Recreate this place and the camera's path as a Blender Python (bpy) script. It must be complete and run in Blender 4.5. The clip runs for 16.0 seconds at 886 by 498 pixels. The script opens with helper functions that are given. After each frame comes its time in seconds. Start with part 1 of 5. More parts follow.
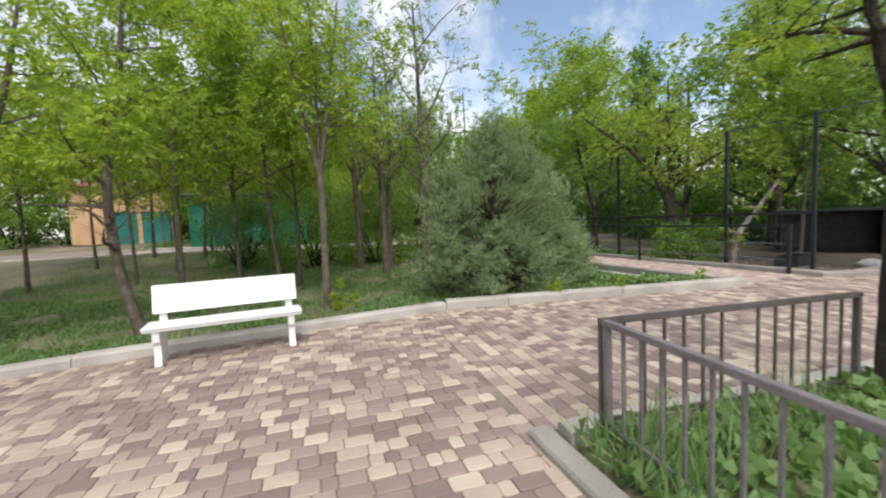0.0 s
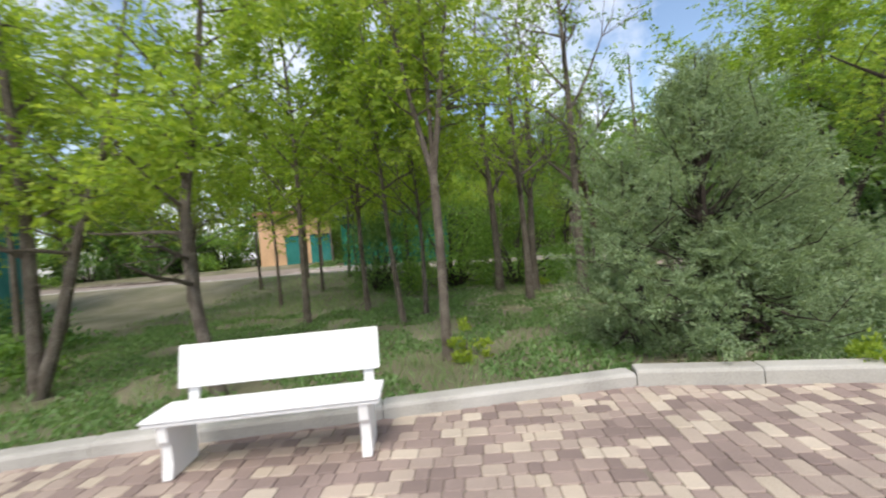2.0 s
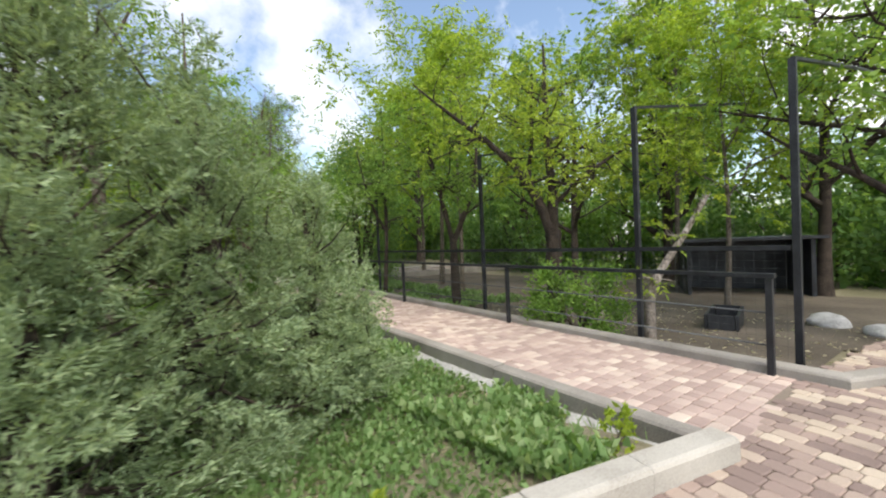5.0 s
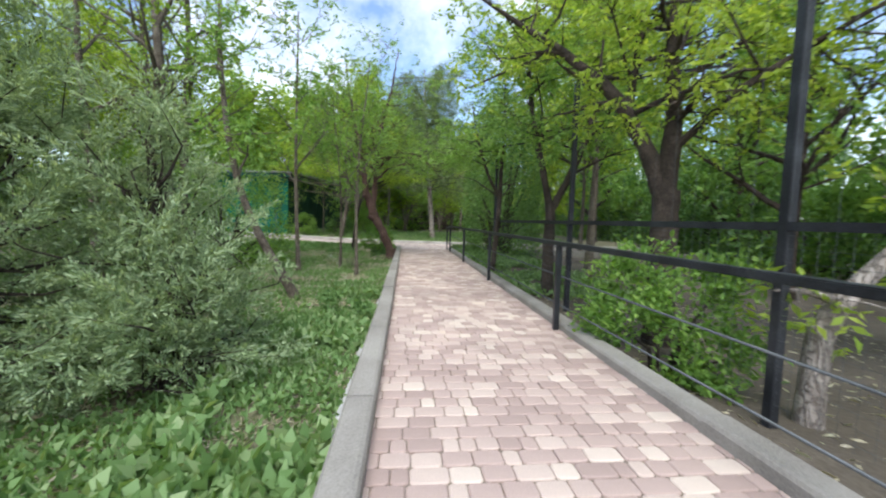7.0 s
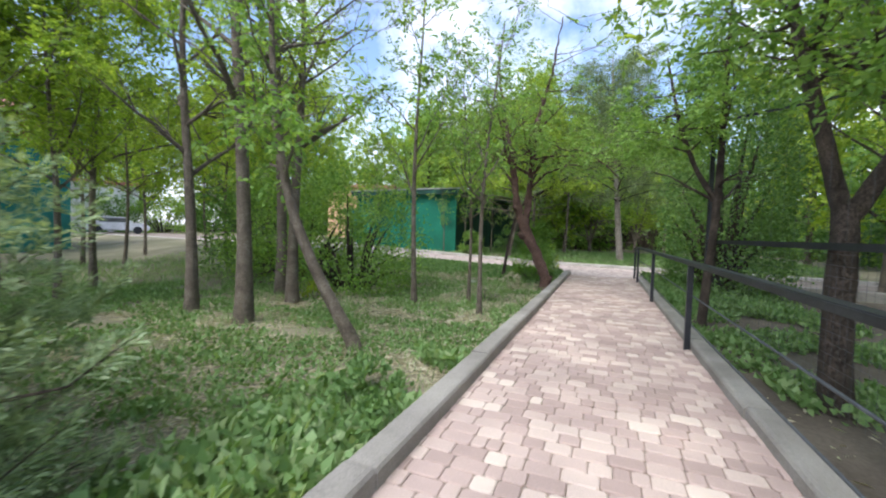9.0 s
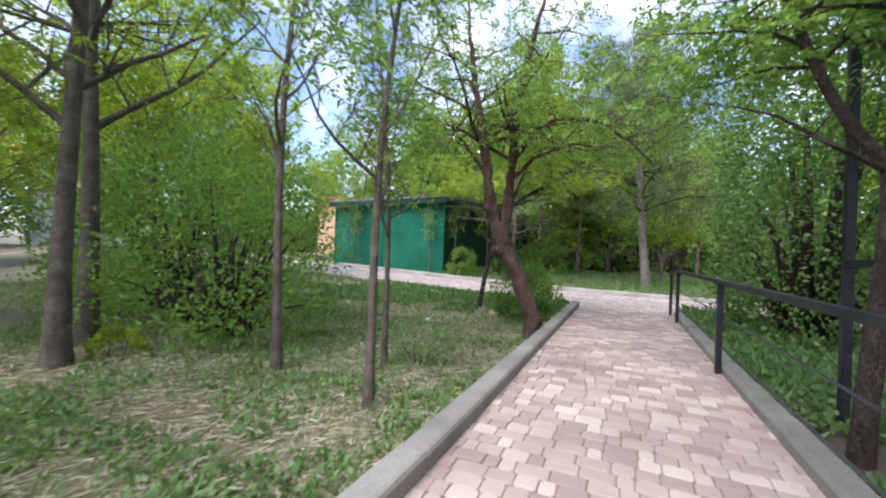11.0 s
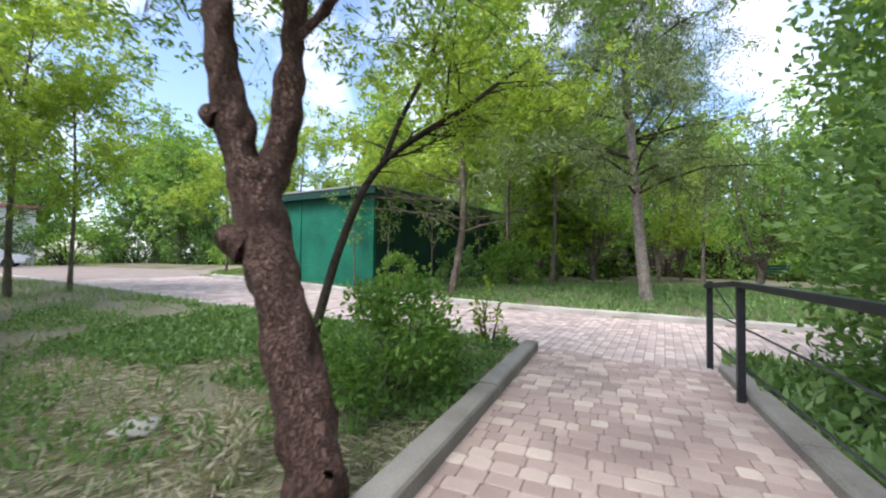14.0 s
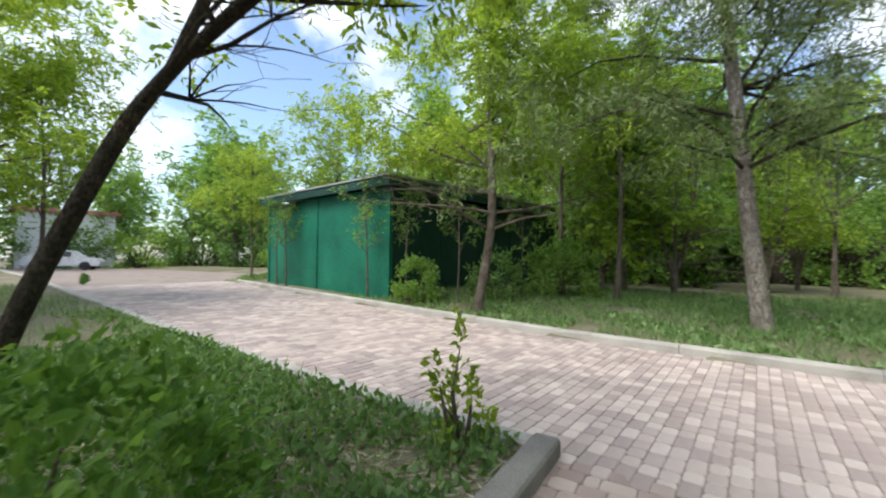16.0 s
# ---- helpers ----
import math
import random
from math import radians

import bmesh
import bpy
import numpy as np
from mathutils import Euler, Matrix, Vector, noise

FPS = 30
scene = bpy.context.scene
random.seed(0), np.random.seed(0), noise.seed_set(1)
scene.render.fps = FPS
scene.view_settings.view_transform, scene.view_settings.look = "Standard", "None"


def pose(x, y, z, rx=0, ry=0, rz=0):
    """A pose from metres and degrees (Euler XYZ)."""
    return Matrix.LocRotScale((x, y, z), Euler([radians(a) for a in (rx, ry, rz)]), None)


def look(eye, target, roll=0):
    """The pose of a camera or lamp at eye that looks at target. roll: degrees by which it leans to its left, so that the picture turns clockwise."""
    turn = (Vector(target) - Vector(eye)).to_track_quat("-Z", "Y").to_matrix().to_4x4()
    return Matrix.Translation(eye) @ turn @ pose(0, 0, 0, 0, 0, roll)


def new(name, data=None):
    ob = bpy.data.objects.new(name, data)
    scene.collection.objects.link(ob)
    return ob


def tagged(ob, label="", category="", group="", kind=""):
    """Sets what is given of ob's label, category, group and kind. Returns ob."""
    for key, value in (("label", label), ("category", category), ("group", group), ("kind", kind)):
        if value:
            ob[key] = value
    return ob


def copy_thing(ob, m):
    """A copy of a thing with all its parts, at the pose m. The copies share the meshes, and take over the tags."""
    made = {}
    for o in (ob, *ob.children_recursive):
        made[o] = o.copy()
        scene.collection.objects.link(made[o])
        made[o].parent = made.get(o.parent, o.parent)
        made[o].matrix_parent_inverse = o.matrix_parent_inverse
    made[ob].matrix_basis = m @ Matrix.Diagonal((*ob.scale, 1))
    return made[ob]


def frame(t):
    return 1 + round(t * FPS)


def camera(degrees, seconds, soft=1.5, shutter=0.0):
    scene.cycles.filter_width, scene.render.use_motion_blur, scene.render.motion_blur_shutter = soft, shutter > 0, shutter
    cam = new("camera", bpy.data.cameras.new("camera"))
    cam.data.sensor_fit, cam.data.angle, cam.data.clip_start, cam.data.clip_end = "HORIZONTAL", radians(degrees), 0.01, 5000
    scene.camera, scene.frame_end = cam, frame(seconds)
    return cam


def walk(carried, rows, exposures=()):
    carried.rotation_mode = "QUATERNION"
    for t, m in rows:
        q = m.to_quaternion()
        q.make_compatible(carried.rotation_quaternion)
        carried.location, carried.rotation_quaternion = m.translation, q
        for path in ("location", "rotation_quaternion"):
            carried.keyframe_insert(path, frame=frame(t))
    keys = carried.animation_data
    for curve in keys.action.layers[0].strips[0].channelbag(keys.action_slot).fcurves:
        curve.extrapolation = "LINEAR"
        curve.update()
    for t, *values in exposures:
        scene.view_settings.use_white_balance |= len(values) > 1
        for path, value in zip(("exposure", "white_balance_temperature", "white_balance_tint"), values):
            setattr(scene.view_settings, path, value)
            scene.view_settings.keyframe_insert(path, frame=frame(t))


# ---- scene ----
cam = camera(96.1, 16.0, soft=2.05, shutter=0.3)
PATH = [
    (0, (-1.096, 3.016, 1.444), (-0.362, 4.871, 1.301), -2.4),
    (0.5, (-0.96, 3.332, 1.421), (-0.484, 5.267, 1.248), -1.3),
    (1, (-0.776, 3.784, 1.46), (-0.662, 5.772, 1.268), -1.4),
    (1.5, (-0.73, 4.501, 1.481), (-0.957, 6.486, 1.382), -3.8),
    (2, (-0.489, 5.316, 1.471), (-0.447, 7.315, 1.435), -4.9),
    (2.5, (-0.021, 5.987, 1.523), (0.325, 7.957, 1.481), -5.5),
    (3, (0.646, 6.454, 1.449), (1.304, 8.342, 1.512), -6.4),
    (3.5, (1.283, 6.704, 1.502), (2.229, 8.466, 1.553), -5.3),
    (4, (2.012, 6.76, 1.506), (3.138, 8.413, 1.559), -4.9),
    (4.5, (2.812, 6.705, 1.534), (3.986, 8.324, 1.528), -3.3),
    (4.7, (3.184, 6.669, 1.529), (4.354, 8.291, 1.505), -2.9),
    (6.8, (6.755, 7.232, 1.291), (7.096, 9.199, 1.166), 0.7),
    (7, (7.002, 7.438, 1.256), (7.191, 9.424, 1.113), 1.6),
    (7.5, (7.474, 8.056, 1.254), (7.295, 10.04, 1.077), 1.0),
    (8, (7.68, 8.681, 1.304), (7.171, 10.61, 1.168), -0.2),
    (10.3, (7.868, 12.947, 1.239), (7.054, 14.774, 1.197), 2.0),
    (10.5, (7.841, 13.31, 1.22), (7.018, 15.133, 1.191), 1.9),
    (11, (7.803, 14.234, 1.253), (6.975, 16.054, 1.262), 2.2),
    (11.5, (7.804, 15.13, 1.256), (7.017, 16.968, 1.261), 2.5),
    (12, (7.849, 15.978, 1.27), (7.084, 17.826, 1.272), 1.9),
    (12.5, (7.854, 16.8, 1.297), (7.082, 18.645, 1.32), 0.9),
    (13.3, (7.725, 17.935, 1.279), (6.943, 19.775, 1.327), -0.3),
    (14, (7.757, 19.146, 1.207), (6.976, 20.987, 1.263), 0.7),
    (14.5, (7.748, 19.844, 1.299), (7.012, 21.702, 1.372), -0.5),
    (15, (7.754, 20.544, 1.341), (6.997, 22.394, 1.395), 0.1),
    (15.5, (7.7, 21.214, 1.346), (6.841, 23.02, 1.406), -0.2),
    (15.7, (7.673, 21.517, 1.313), (6.738, 23.284, 1.378), -0.2),
    (16, (7.623, 21.924, 1.333), (6.551, 23.611, 1.391), 0.6),
]
EXPOSURES = [(0, 0.62, 7000, 10), (2.0, 0.74, 6800, 9), (4.5, 0.92, 7200, 9), (7, 1.0, 6300, 7), (8, 1.08, 6300, 7), (10.5, 1.16, 6100, 16), (13.5, 1.33, 6150, 16), (15, 1.14, 6400, 9), (16, 1.06, 6500, 8)]
walk(cam, [(t, look(eye, target, roll)) for t, eye, target, roll in PATH], EXPOSURES)

# ---- world, sun, exposure ----
SUN_AZ, SUN_EL = 168.0, 56.0      # degrees: compass-like turn about z from +y towards -x, height
world = bpy.data.worlds.new("sky")
scene.world = world
world.use_nodes = True
wt = world.node_tree
wt.nodes.clear()
sky = wt.nodes.new("ShaderNodeTexSky")
sky.sky_type, sky.sun_disc = "NISHITA", False
sky.sun_elevation, sky.sun_rotation = radians(SUN_EL), radians(-SUN_AZ)
sky.air_density, sky.dust_density, sky.ozone_density = 1.0, 1.5, 1.5
tc = wt.nodes.new("ShaderNodeTexCoord")
cn = wt.nodes.new("ShaderNodeTexNoise")
cn.inputs["Scale"].default_value, cn.inputs["Detail"].default_value, cn.inputs["Roughness"].default_value = 2.6, 8, 0.58
cr = wt.nodes.new("ShaderNodeValToRGB")
cr.color_ramp.elements[0].position, cr.color_ramp.elements[1].position = 0.44, 0.66
cm = wt.nodes.new("ShaderNodeMixRGB")
cm.inputs[2].default_value = (6.2, 6.3, 6.7, 1)
bg = wt.nodes.new("ShaderNodeBackground")
bg.inputs["Strength"].default_value = 0.15
wo = wt.nodes.new("ShaderNodeOutputWorld")
wt.links.new(tc.outputs["Generated"], cn.inputs["Vector"])
wt.links.new(cn.outputs["Fac"], cr.inputs["Fac"])
wt.links.new(cr.outputs["Color"], cm.inputs[0])
wt.links.new(sky.outputs["Color"], cm.inputs[1])
wt.links.new(cm.outputs["Color"], bg.inputs["Color"])
wt.links.new(bg.outputs["Background"], wo.inputs["Surface"])
sun = new("sun", bpy.data.lights.new("sun", "SUN"))
sun.data.energy, sun.data.angle, sun.data.color = 1.9, radians(32), (1.0, 0.95, 0.87)
a, e = radians(SUN_AZ), radians(SUN_EL)
sun_at = Vector((-math.sin(a) * math.cos(e), math.cos(a) * math.cos(e), math.sin(e)))
sun.matrix_world = look(sun_at * 60, (0, 0, 0))

# ---- materials ----
def material(name, base, rough=0.8, dark=None, light=None, scale=8.0, fine=60.0, bump=0.3, metal=0.0, depth=0.01, spec=0.3):
    """A surface with stains at one scale and grain at another."""
    m = bpy.data.materials.new(name)
    m.use_nodes = True
    nt = m.node_tree
    bs = nt.nodes["Principled BSDF"]
    bs.inputs["Roughness"].default_value, bs.inputs["Metallic"].default_value = rough, metal
    bs.inputs["Specular IOR Level"].default_value = spec
    dark = dark or tuple(c * 0.65 for c in base)
    light = light or tuple(min(1, c * 1.25) for c in base)
    co = nt.nodes.new("ShaderNodeTexCoord")
    n1, n2 = nt.nodes.new("ShaderNodeTexNoise"), nt.nodes.new("ShaderNodeTexNoise")
    n1.inputs["Scale"].default_value, n1.inputs["Detail"].default_value = scale, 5
    n2.inputs["Scale"].default_value, n2.inputs["Detail"].default_value = fine, 4
    add = nt.nodes.new("ShaderNodeMix")
    add.inputs[0].default_value = 0.4
    nt.links.new(n1.outputs["Fac"], add.inputs[2])
    nt.links.new(n2.outputs["Fac"], add.inputs[3])
    ramp = nt.nodes.new("ShaderNodeValToRGB")
    ramp.color_ramp.elements[0].position, ramp.color_ramp.elements[1].position = 0.32, 0.68
    ramp.color_ramp.elements[0].color, ramp.color_ramp.elements[1].color = (*dark, 1), (*light, 1)
    mid = ramp.color_ramp.elements.new(0.5)
    mid.color = (*base, 1)
    nt.links.new(add.outputs[0], ramp.inputs["Fac"])
    nt.links.new(co.outputs["Object"], n1.inputs["Vector"])
    nt.links.new(co.outputs["Object"], n2.inputs["Vector"])
    nt.links.new(ramp.outputs["Color"], bs.inputs["Base Color"])
    if bump:
        b = nt.nodes.new("ShaderNodeBump")
        b.inputs["Strength"].default_value, b.inputs["Distance"].default_value = bump, depth
        nt.links.new(add.outputs[0], b.inputs["Height"])
        nt.links.new(b.outputs["Normal"], bs.inputs["Normal"])
    return m


def bark_material(name, base, dark, light, cells=16.0, crack=0.12, depth=0.03):
    """Bark: plates longer than wide, parted by dark cracks, over stains and grain."""
    m = material(name, base, 0.92, dark, light, 5, 45, 0.0)
    nt = m.node_tree
    bs = nt.nodes["Principled BSDF"]
    stain = bs.inputs["Base Color"].links[0].from_socket
    co, mp = nt.nodes.new("ShaderNodeTexCoord"), nt.nodes.new("ShaderNodeMapping")
    mp.inputs["Scale"].default_value = (1.0, 1.0, 0.34)
    wob, shift = nt.nodes.new("ShaderNodeTexNoise"), nt.nodes.new("ShaderNodeMixRGB")
    wob.inputs["Scale"].default_value, wob.inputs["Detail"].default_value = cells * 0.7, 4
    shift.blend_type = "ADD"
    shift.inputs[0].default_value = 0.14
    vo = nt.nodes.new("ShaderNodeTexVoronoi")
    vo.feature = "DISTANCE_TO_EDGE"
    vo.inputs["Scale"].default_value = cells
    grain = nt.nodes.new("ShaderNodeTexNoise")
    grain.inputs["Scale"].default_value, grain.inputs["Detail"].default_value = 70, 5
    edge, high, mix = nt.nodes.new("ShaderNodeMapRange"), nt.nodes.new("ShaderNodeMath"), nt.nodes.new("ShaderNodeMixRGB")
    edge.inputs["From Max"].default_value = crack
    high.operation = "MULTIPLY_ADD"
    high.inputs[1].default_value = 0.35
    mix.inputs[1].default_value = (*dark, 1)
    bump = nt.nodes.new("ShaderNodeBump")
    bump.inputs["Strength"].default_value, bump.inputs["Distance"].default_value = 1.0, depth
    nt.links.new(co.outputs["Object"], mp.inputs["Vector"])
    nt.links.new(mp.outputs["Vector"], wob.inputs["Vector"])
    nt.links.new(mp.outputs["Vector"], shift.inputs[1])
    nt.links.new(wob.outputs["Color"], shift.inputs[2])
    nt.links.new(shift.outputs["Color"], vo.inputs["Vector"])
    nt.links.new(co.outputs["Object"], grain.inputs["Vector"])
    nt.links.new(vo.outputs["Distance"], edge.inputs["Value"])
    nt.links.new(edge.outputs["Result"], mix.inputs[0])
    nt.links.new(stain, mix.inputs[2])
    nt.links.new(mix.outputs["Color"], bs.inputs["Base Color"])
    nt.links.new(grain.outputs["Fac"], high.inputs[0])
    nt.links.new(edge.outputs["Result"], high.inputs[2])
    nt.links.new(high.outputs["Value"], bump.inputs["Height"])
    nt.links.new(bump.outputs["Normal"], bs.inputs["Normal"])
    return m


def leaf_material(name, cols, through_light=0.45, rough=0.55, per_object=True):
    """Leaves: each leaf its own green, some light passing through."""
    m = bpy.data.materials.new(name)
    m.use_nodes = True
    nt = m.node_tree
    bs = nt.nodes["Principled BSDF"]
    bs.inputs["Roughness"].default_value, bs.inputs["Specular IOR Level"].default_value = rough, 0.25
    geo, oi = nt.nodes.new("ShaderNodeNewGeometry"), nt.nodes.new("ShaderNodeObjectInfo")
    ramp = nt.nodes.new("ShaderNodeValToRGB")
    els = ramp.color_ramp.elements
    while len(els) < len(cols):
        els.new(0.5)
    for i, c in enumerate(cols):
        els[i].position, els[i].color = i / (len(cols) - 1), (*c, 1)
    mx = nt.nodes.new("ShaderNodeMix")
    mx.inputs[0].default_value = 0.35 if per_object else 0.0
    nt.links.new(geo.outputs["Random Per Island"], mx.inputs[2])
    nt.links.new(oi.outputs["Random"], mx.inputs[3])
    nt.links.new(mx.outputs[0], ramp.inputs["Fac"])
    nt.links.new(ramp.outputs["Color"], bs.inputs["Base Color"])
    tr = nt.nodes.new("ShaderNodeBsdfTranslucent")
    warm = nt.nodes.new("ShaderNodeMixRGB")
    warm.blend_type = "MULTIPLY"
    warm.inputs[0].default_value, warm.inputs[2].default_value = 1.0, (1.5, 1.45, 0.7, 1)
    nt.links.new(ramp.outputs["Color"], warm.inputs[1])
    nt.links.new(warm.outputs["Color"], tr.inputs["Color"])
    sh = nt.nodes.new("ShaderNodeMixShader")
    sh.inputs[0].default_value = through_light
    nt.links.new(bs.outputs[0], sh.inputs[1])
    nt.links.new(tr.outputs[0], sh.inputs[2])
    nt.links.new(sh.outputs[0], nt.nodes["Material Output"].inputs["Surface"])
    return m


def paver_material(name, cols, per_object):
    """Concrete pavers: each one takes one of the colours, with grain and dirt on it."""
    m = material(name, (0.5, 0.5, 0.5), 0.85, (0.36, 0.36, 0.36), (0.62, 0.61, 0.6), 1.3, 140, 0.35, depth=0.004)
    nt = m.node_tree
    bs = nt.nodes["Principled BSDF"]
    grain = bs.inputs["Base Color"].links[0].from_socket
    src = nt.nodes.new("ShaderNodeObjectInfo" if per_object else "ShaderNodeNewGeometry")
    ramp = nt.nodes.new("ShaderNodeValToRGB")
    els = ramp.color_ramp.elements
    ramp.color_ramp.interpolation = "CONSTANT"
    while len(els) < len(cols):
        els.new(0.5)
    for i, (at, c) in enumerate(cols):
        els[i].position, els[i].color = at, (*c, 1)
    nt.links.new(src.outputs["Random" if per_object else "Random Per Island"], ramp.inputs["Fac"])
    mul = nt.nodes.new("ShaderNodeMixRGB")
    mul.blend_type = "MULTIPLY"
    mul.inputs[0].default_value = 1.0
    twice = nt.nodes.new("ShaderNodeMixRGB")
    twice.blend_type = "ADD"
    twice.inputs[0].default_value = 1.0
    nt.links.new(grain, twice.inputs[1])
    nt.links.new(grain, twice.inputs[2])
    nt.links.new(ramp.outputs["Color"], mul.inputs[1])
    nt.links.new(twice.outputs["Color"], mul.inputs[2])
    nt.links.new(mul.outputs["Color"], bs.inputs["Base Color"])
    return m


PLAZA_COLS = [(0.0, (0.215, 0.163, 0.148)), (0.18, (0.262, 0.200, 0.180)), (0.38, (0.305, 0.236, 0.208)), (0.55, (0.345, 0.275, 0.238)),
              (0.7, (0.400, 0.328, 0.275)), (0.82, (0.445, 0.374, 0.305)), (0.93, (0.490, 0.418, 0.345))]
RAMP_COLS = [(0.0, (0.335, 0.257, 0.235)), (0.25, (0.390, 0.303, 0.277)), (0.55, (0.435, 0.347, 0.314)), (0.78, (0.490, 0.402, 0.360)), (0.92, (0.545, 0.464, 0.410))]
ROAD_COLS = [(0.0, (0.37, 0.305, 0.29)), (0.3, (0.43, 0.36, 0.34)), (0.6, (0.48, 0.405, 0.38)), (0.85, (0.54, 0.465, 0.435))]
M_PLAZA = [paver_material("plaza_paver_single", PLAZA_COLS, True), paver_material("plaza_paver", PLAZA_COLS, False)]
M_RAMP = [paver_material("path_paver_single", RAMP_COLS, True), paver_material("path_paver", RAMP_COLS, False)]
M_ROAD = [paver_material("road_paver_single", ROAD_COLS, True), paver_material("road_paver", ROAD_COLS, False)]
M_ROADBASE = material("road_bed", (0.26, 0.215, 0.19), 0.95, scale=2, fine=120, bump=0.4)
M_JOINT = material("joint_sand", (0.21, 0.175, 0.145), 0.95, scale=2, fine=200, bump=0.5)
M_KERB = material("kerb_concrete", (0.40, 0.385, 0.36), 0.85, (0.25, 0.24, 0.22), (0.5, 0.485, 0.46), 1.8, 90, 0.4, depth=0.006)
M_KERB_DARK = material("kerb_weathered", (0.26, 0.245, 0.225), 0.85, (0.15, 0.14, 0.13), (0.36, 0.345, 0.32), 1.6, 90, 0.45, depth=0.006)
M_KERB_PALE = material("kerb_limestone", (0.39, 0.375, 0.345), 0.85, (0.27, 0.255, 0.23), (0.48, 0.465, 0.43), 1.8, 80, 0.5, depth=0.008)
M_MORTAR = material("rough_mortar", (0.45, 0.45, 0.45), 0.9, (0.28, 0.28, 0.28), (0.58, 0.58, 0.58), 5, 40, 0.9, depth=0.03)
M_SOIL = material("lawn_soil", (0.165, 0.155, 0.10), 0.95, (0.09, 0.10, 0.05), (0.28, 0.25, 0.185), 0.55, 28, 0.8, depth=0.03)
M_SOIL_BARE = material("enclosure_soil", (0.10, 0.085, 0.068), 0.95, (0.06, 0.05, 0.04), (0.16, 0.135, 0.11), 0.8, 30, 0.8, depth=0.03)
M_WHITE = material("white_paint", (0.80, 0.80, 0.81), 0.38, (0.74, 0.74, 0.74), (0.84, 0.84, 0.84), 2.5, 70, 0.08, spec=0.45)
M_IRON = material("grey_painted_iron", (0.11, 0.095, 0.09), 0.5, (0.06, 0.05, 0.05), (0.17, 0.15, 0.15), 5, 60, 0.25, metal=0.3)
M_IRON_PALE = material("pale_grey_iron_paint", (0.20, 0.18, 0.19), 0.5, (0.12, 0.105, 0.105), (0.28, 0.26, 0.27), 5, 60, 0.25, metal=0.2)
M_BLACK = material("dark_steel", (0.035, 0.038, 0.045), 0.42, (0.02, 0.021, 0.025), (0.06, 0.065, 0.075), 4, 60, 0.15, metal=0.35)
M_WIRE = material("dull_wire", (0.10, 0.11, 0.12), 0.5, scale=4, fine=50, bump=0.1, metal=0.5)
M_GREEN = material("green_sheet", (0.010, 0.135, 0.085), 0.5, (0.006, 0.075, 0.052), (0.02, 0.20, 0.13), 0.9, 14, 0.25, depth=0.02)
# dark trim green, also the hut's sheet green with shade put into the colour
M_GREEN_DARK = material("dark_green_trim_and_shaded_wall", (0.012, 0.05, 0.04), 0.55, scale=1.5, fine=20, bump=0.2)
M_TEAL = material("teal_plaster", (0.022, 0.175, 0.155), 0.8, (0.014, 0.11, 0.10), (0.06, 0.27, 0.24), 0.7, 25, 0.4)
M_REDROOF = material("red_roof_sheet", (0.42, 0.15, 0.15), 0.6, (0.28, 0.10, 0.10), (0.52, 0.24, 0.24), 1.0, 20, 0.2)
M_ORANGE = material("peach_plaster", (0.62, 0.40, 0.24), 0.85, scale=0.6, fine=20, bump=0.2)
M_GLASS = material("dark_pane", (0.10, 0.11, 0.11), 0.12, scale=1, fine=5, bump=0, spec=0.6)
M_BROWNWOOD = material("brown_frame", (0.16, 0.075, 0.045), 0.6, scale=4, fine=60)
M_BARK = bark_material("grey_brown_bark", (0.19, 0.16, 0.13), (0.085, 0.07, 0.055), (0.31, 0.275, 0.23), 46, 0.09, 0.01)
M_BARK_DARK = bark_material("dark_bark", (0.075, 0.058, 0.048), (0.03, 0.025, 0.02), (0.14, 0.11, 0.09), 40, 0.10, 0.012)
M_BARK_RED = bark_material("reddish_bark", (0.145, 0.086, 0.072), (0.06, 0.036, 0.03), (0.255, 0.17, 0.145), 38, 0.16, 0.012)
M_BARK_PALE = bark_material("pale_pine_bark", (0.36, 0.32, 0.29), (0.18, 0.15, 0.13), (0.48, 0.44, 0.40), 20, 0.14, 0.015)
L_FRESH = leaf_material("fresh_leaf", [(0.129, 0.225, 0.038), (0.220, 0.338, 0.051), (0.321, 0.439, 0.078), (0.438, 0.518, 0.104)], 0.5)
L_MID = leaf_material("mid_leaf", [(0.091, 0.189, 0.050), (0.150, 0.277, 0.067), (0.233, 0.378, 0.100), (0.332, 0.481, 0.133)], 0.45)
L_DARK = leaf_material("dark_leaf", [(0.057, 0.127, 0.045), (0.097, 0.196, 0.062), (0.154, 0.270, 0.092), (0.223, 0.355, 0.129)], 0.4)
L_YELLOW = leaf_material("yellow_leaf", [(0.20, 0.30, 0.045), (0.28, 0.38, 0.055), (0.38, 0.46, 0.08)], 0.45)
L_JUNIPER = leaf_material("juniper_spray", [(0.131, 0.197, 0.112), (0.229, 0.315, 0.181), (0.350, 0.448, 0.272), (0.525, 0.625, 0.438)], 0.34, 0.7)
L_PINE = leaf_material("pine_needle", [(0.084, 0.133, 0.056), (0.140, 0.203, 0.084), (0.238, 0.294, 0.140)], 0.2, 0.6)
L_HERB = leaf_material("herb_leaf", [(0.080, 0.155, 0.055), (0.135, 0.240, 0.085), (0.210, 0.335, 0.140), (0.340, 0.440, 0.235)], 0.38)
L_DRY = leaf_material("dry_stalk", [(0.29, 0.27, 0.18), (0.41, 0.38, 0.27), (0.50, 0.47, 0.37), (0.25, 0.31, 0.16)], 0.2)


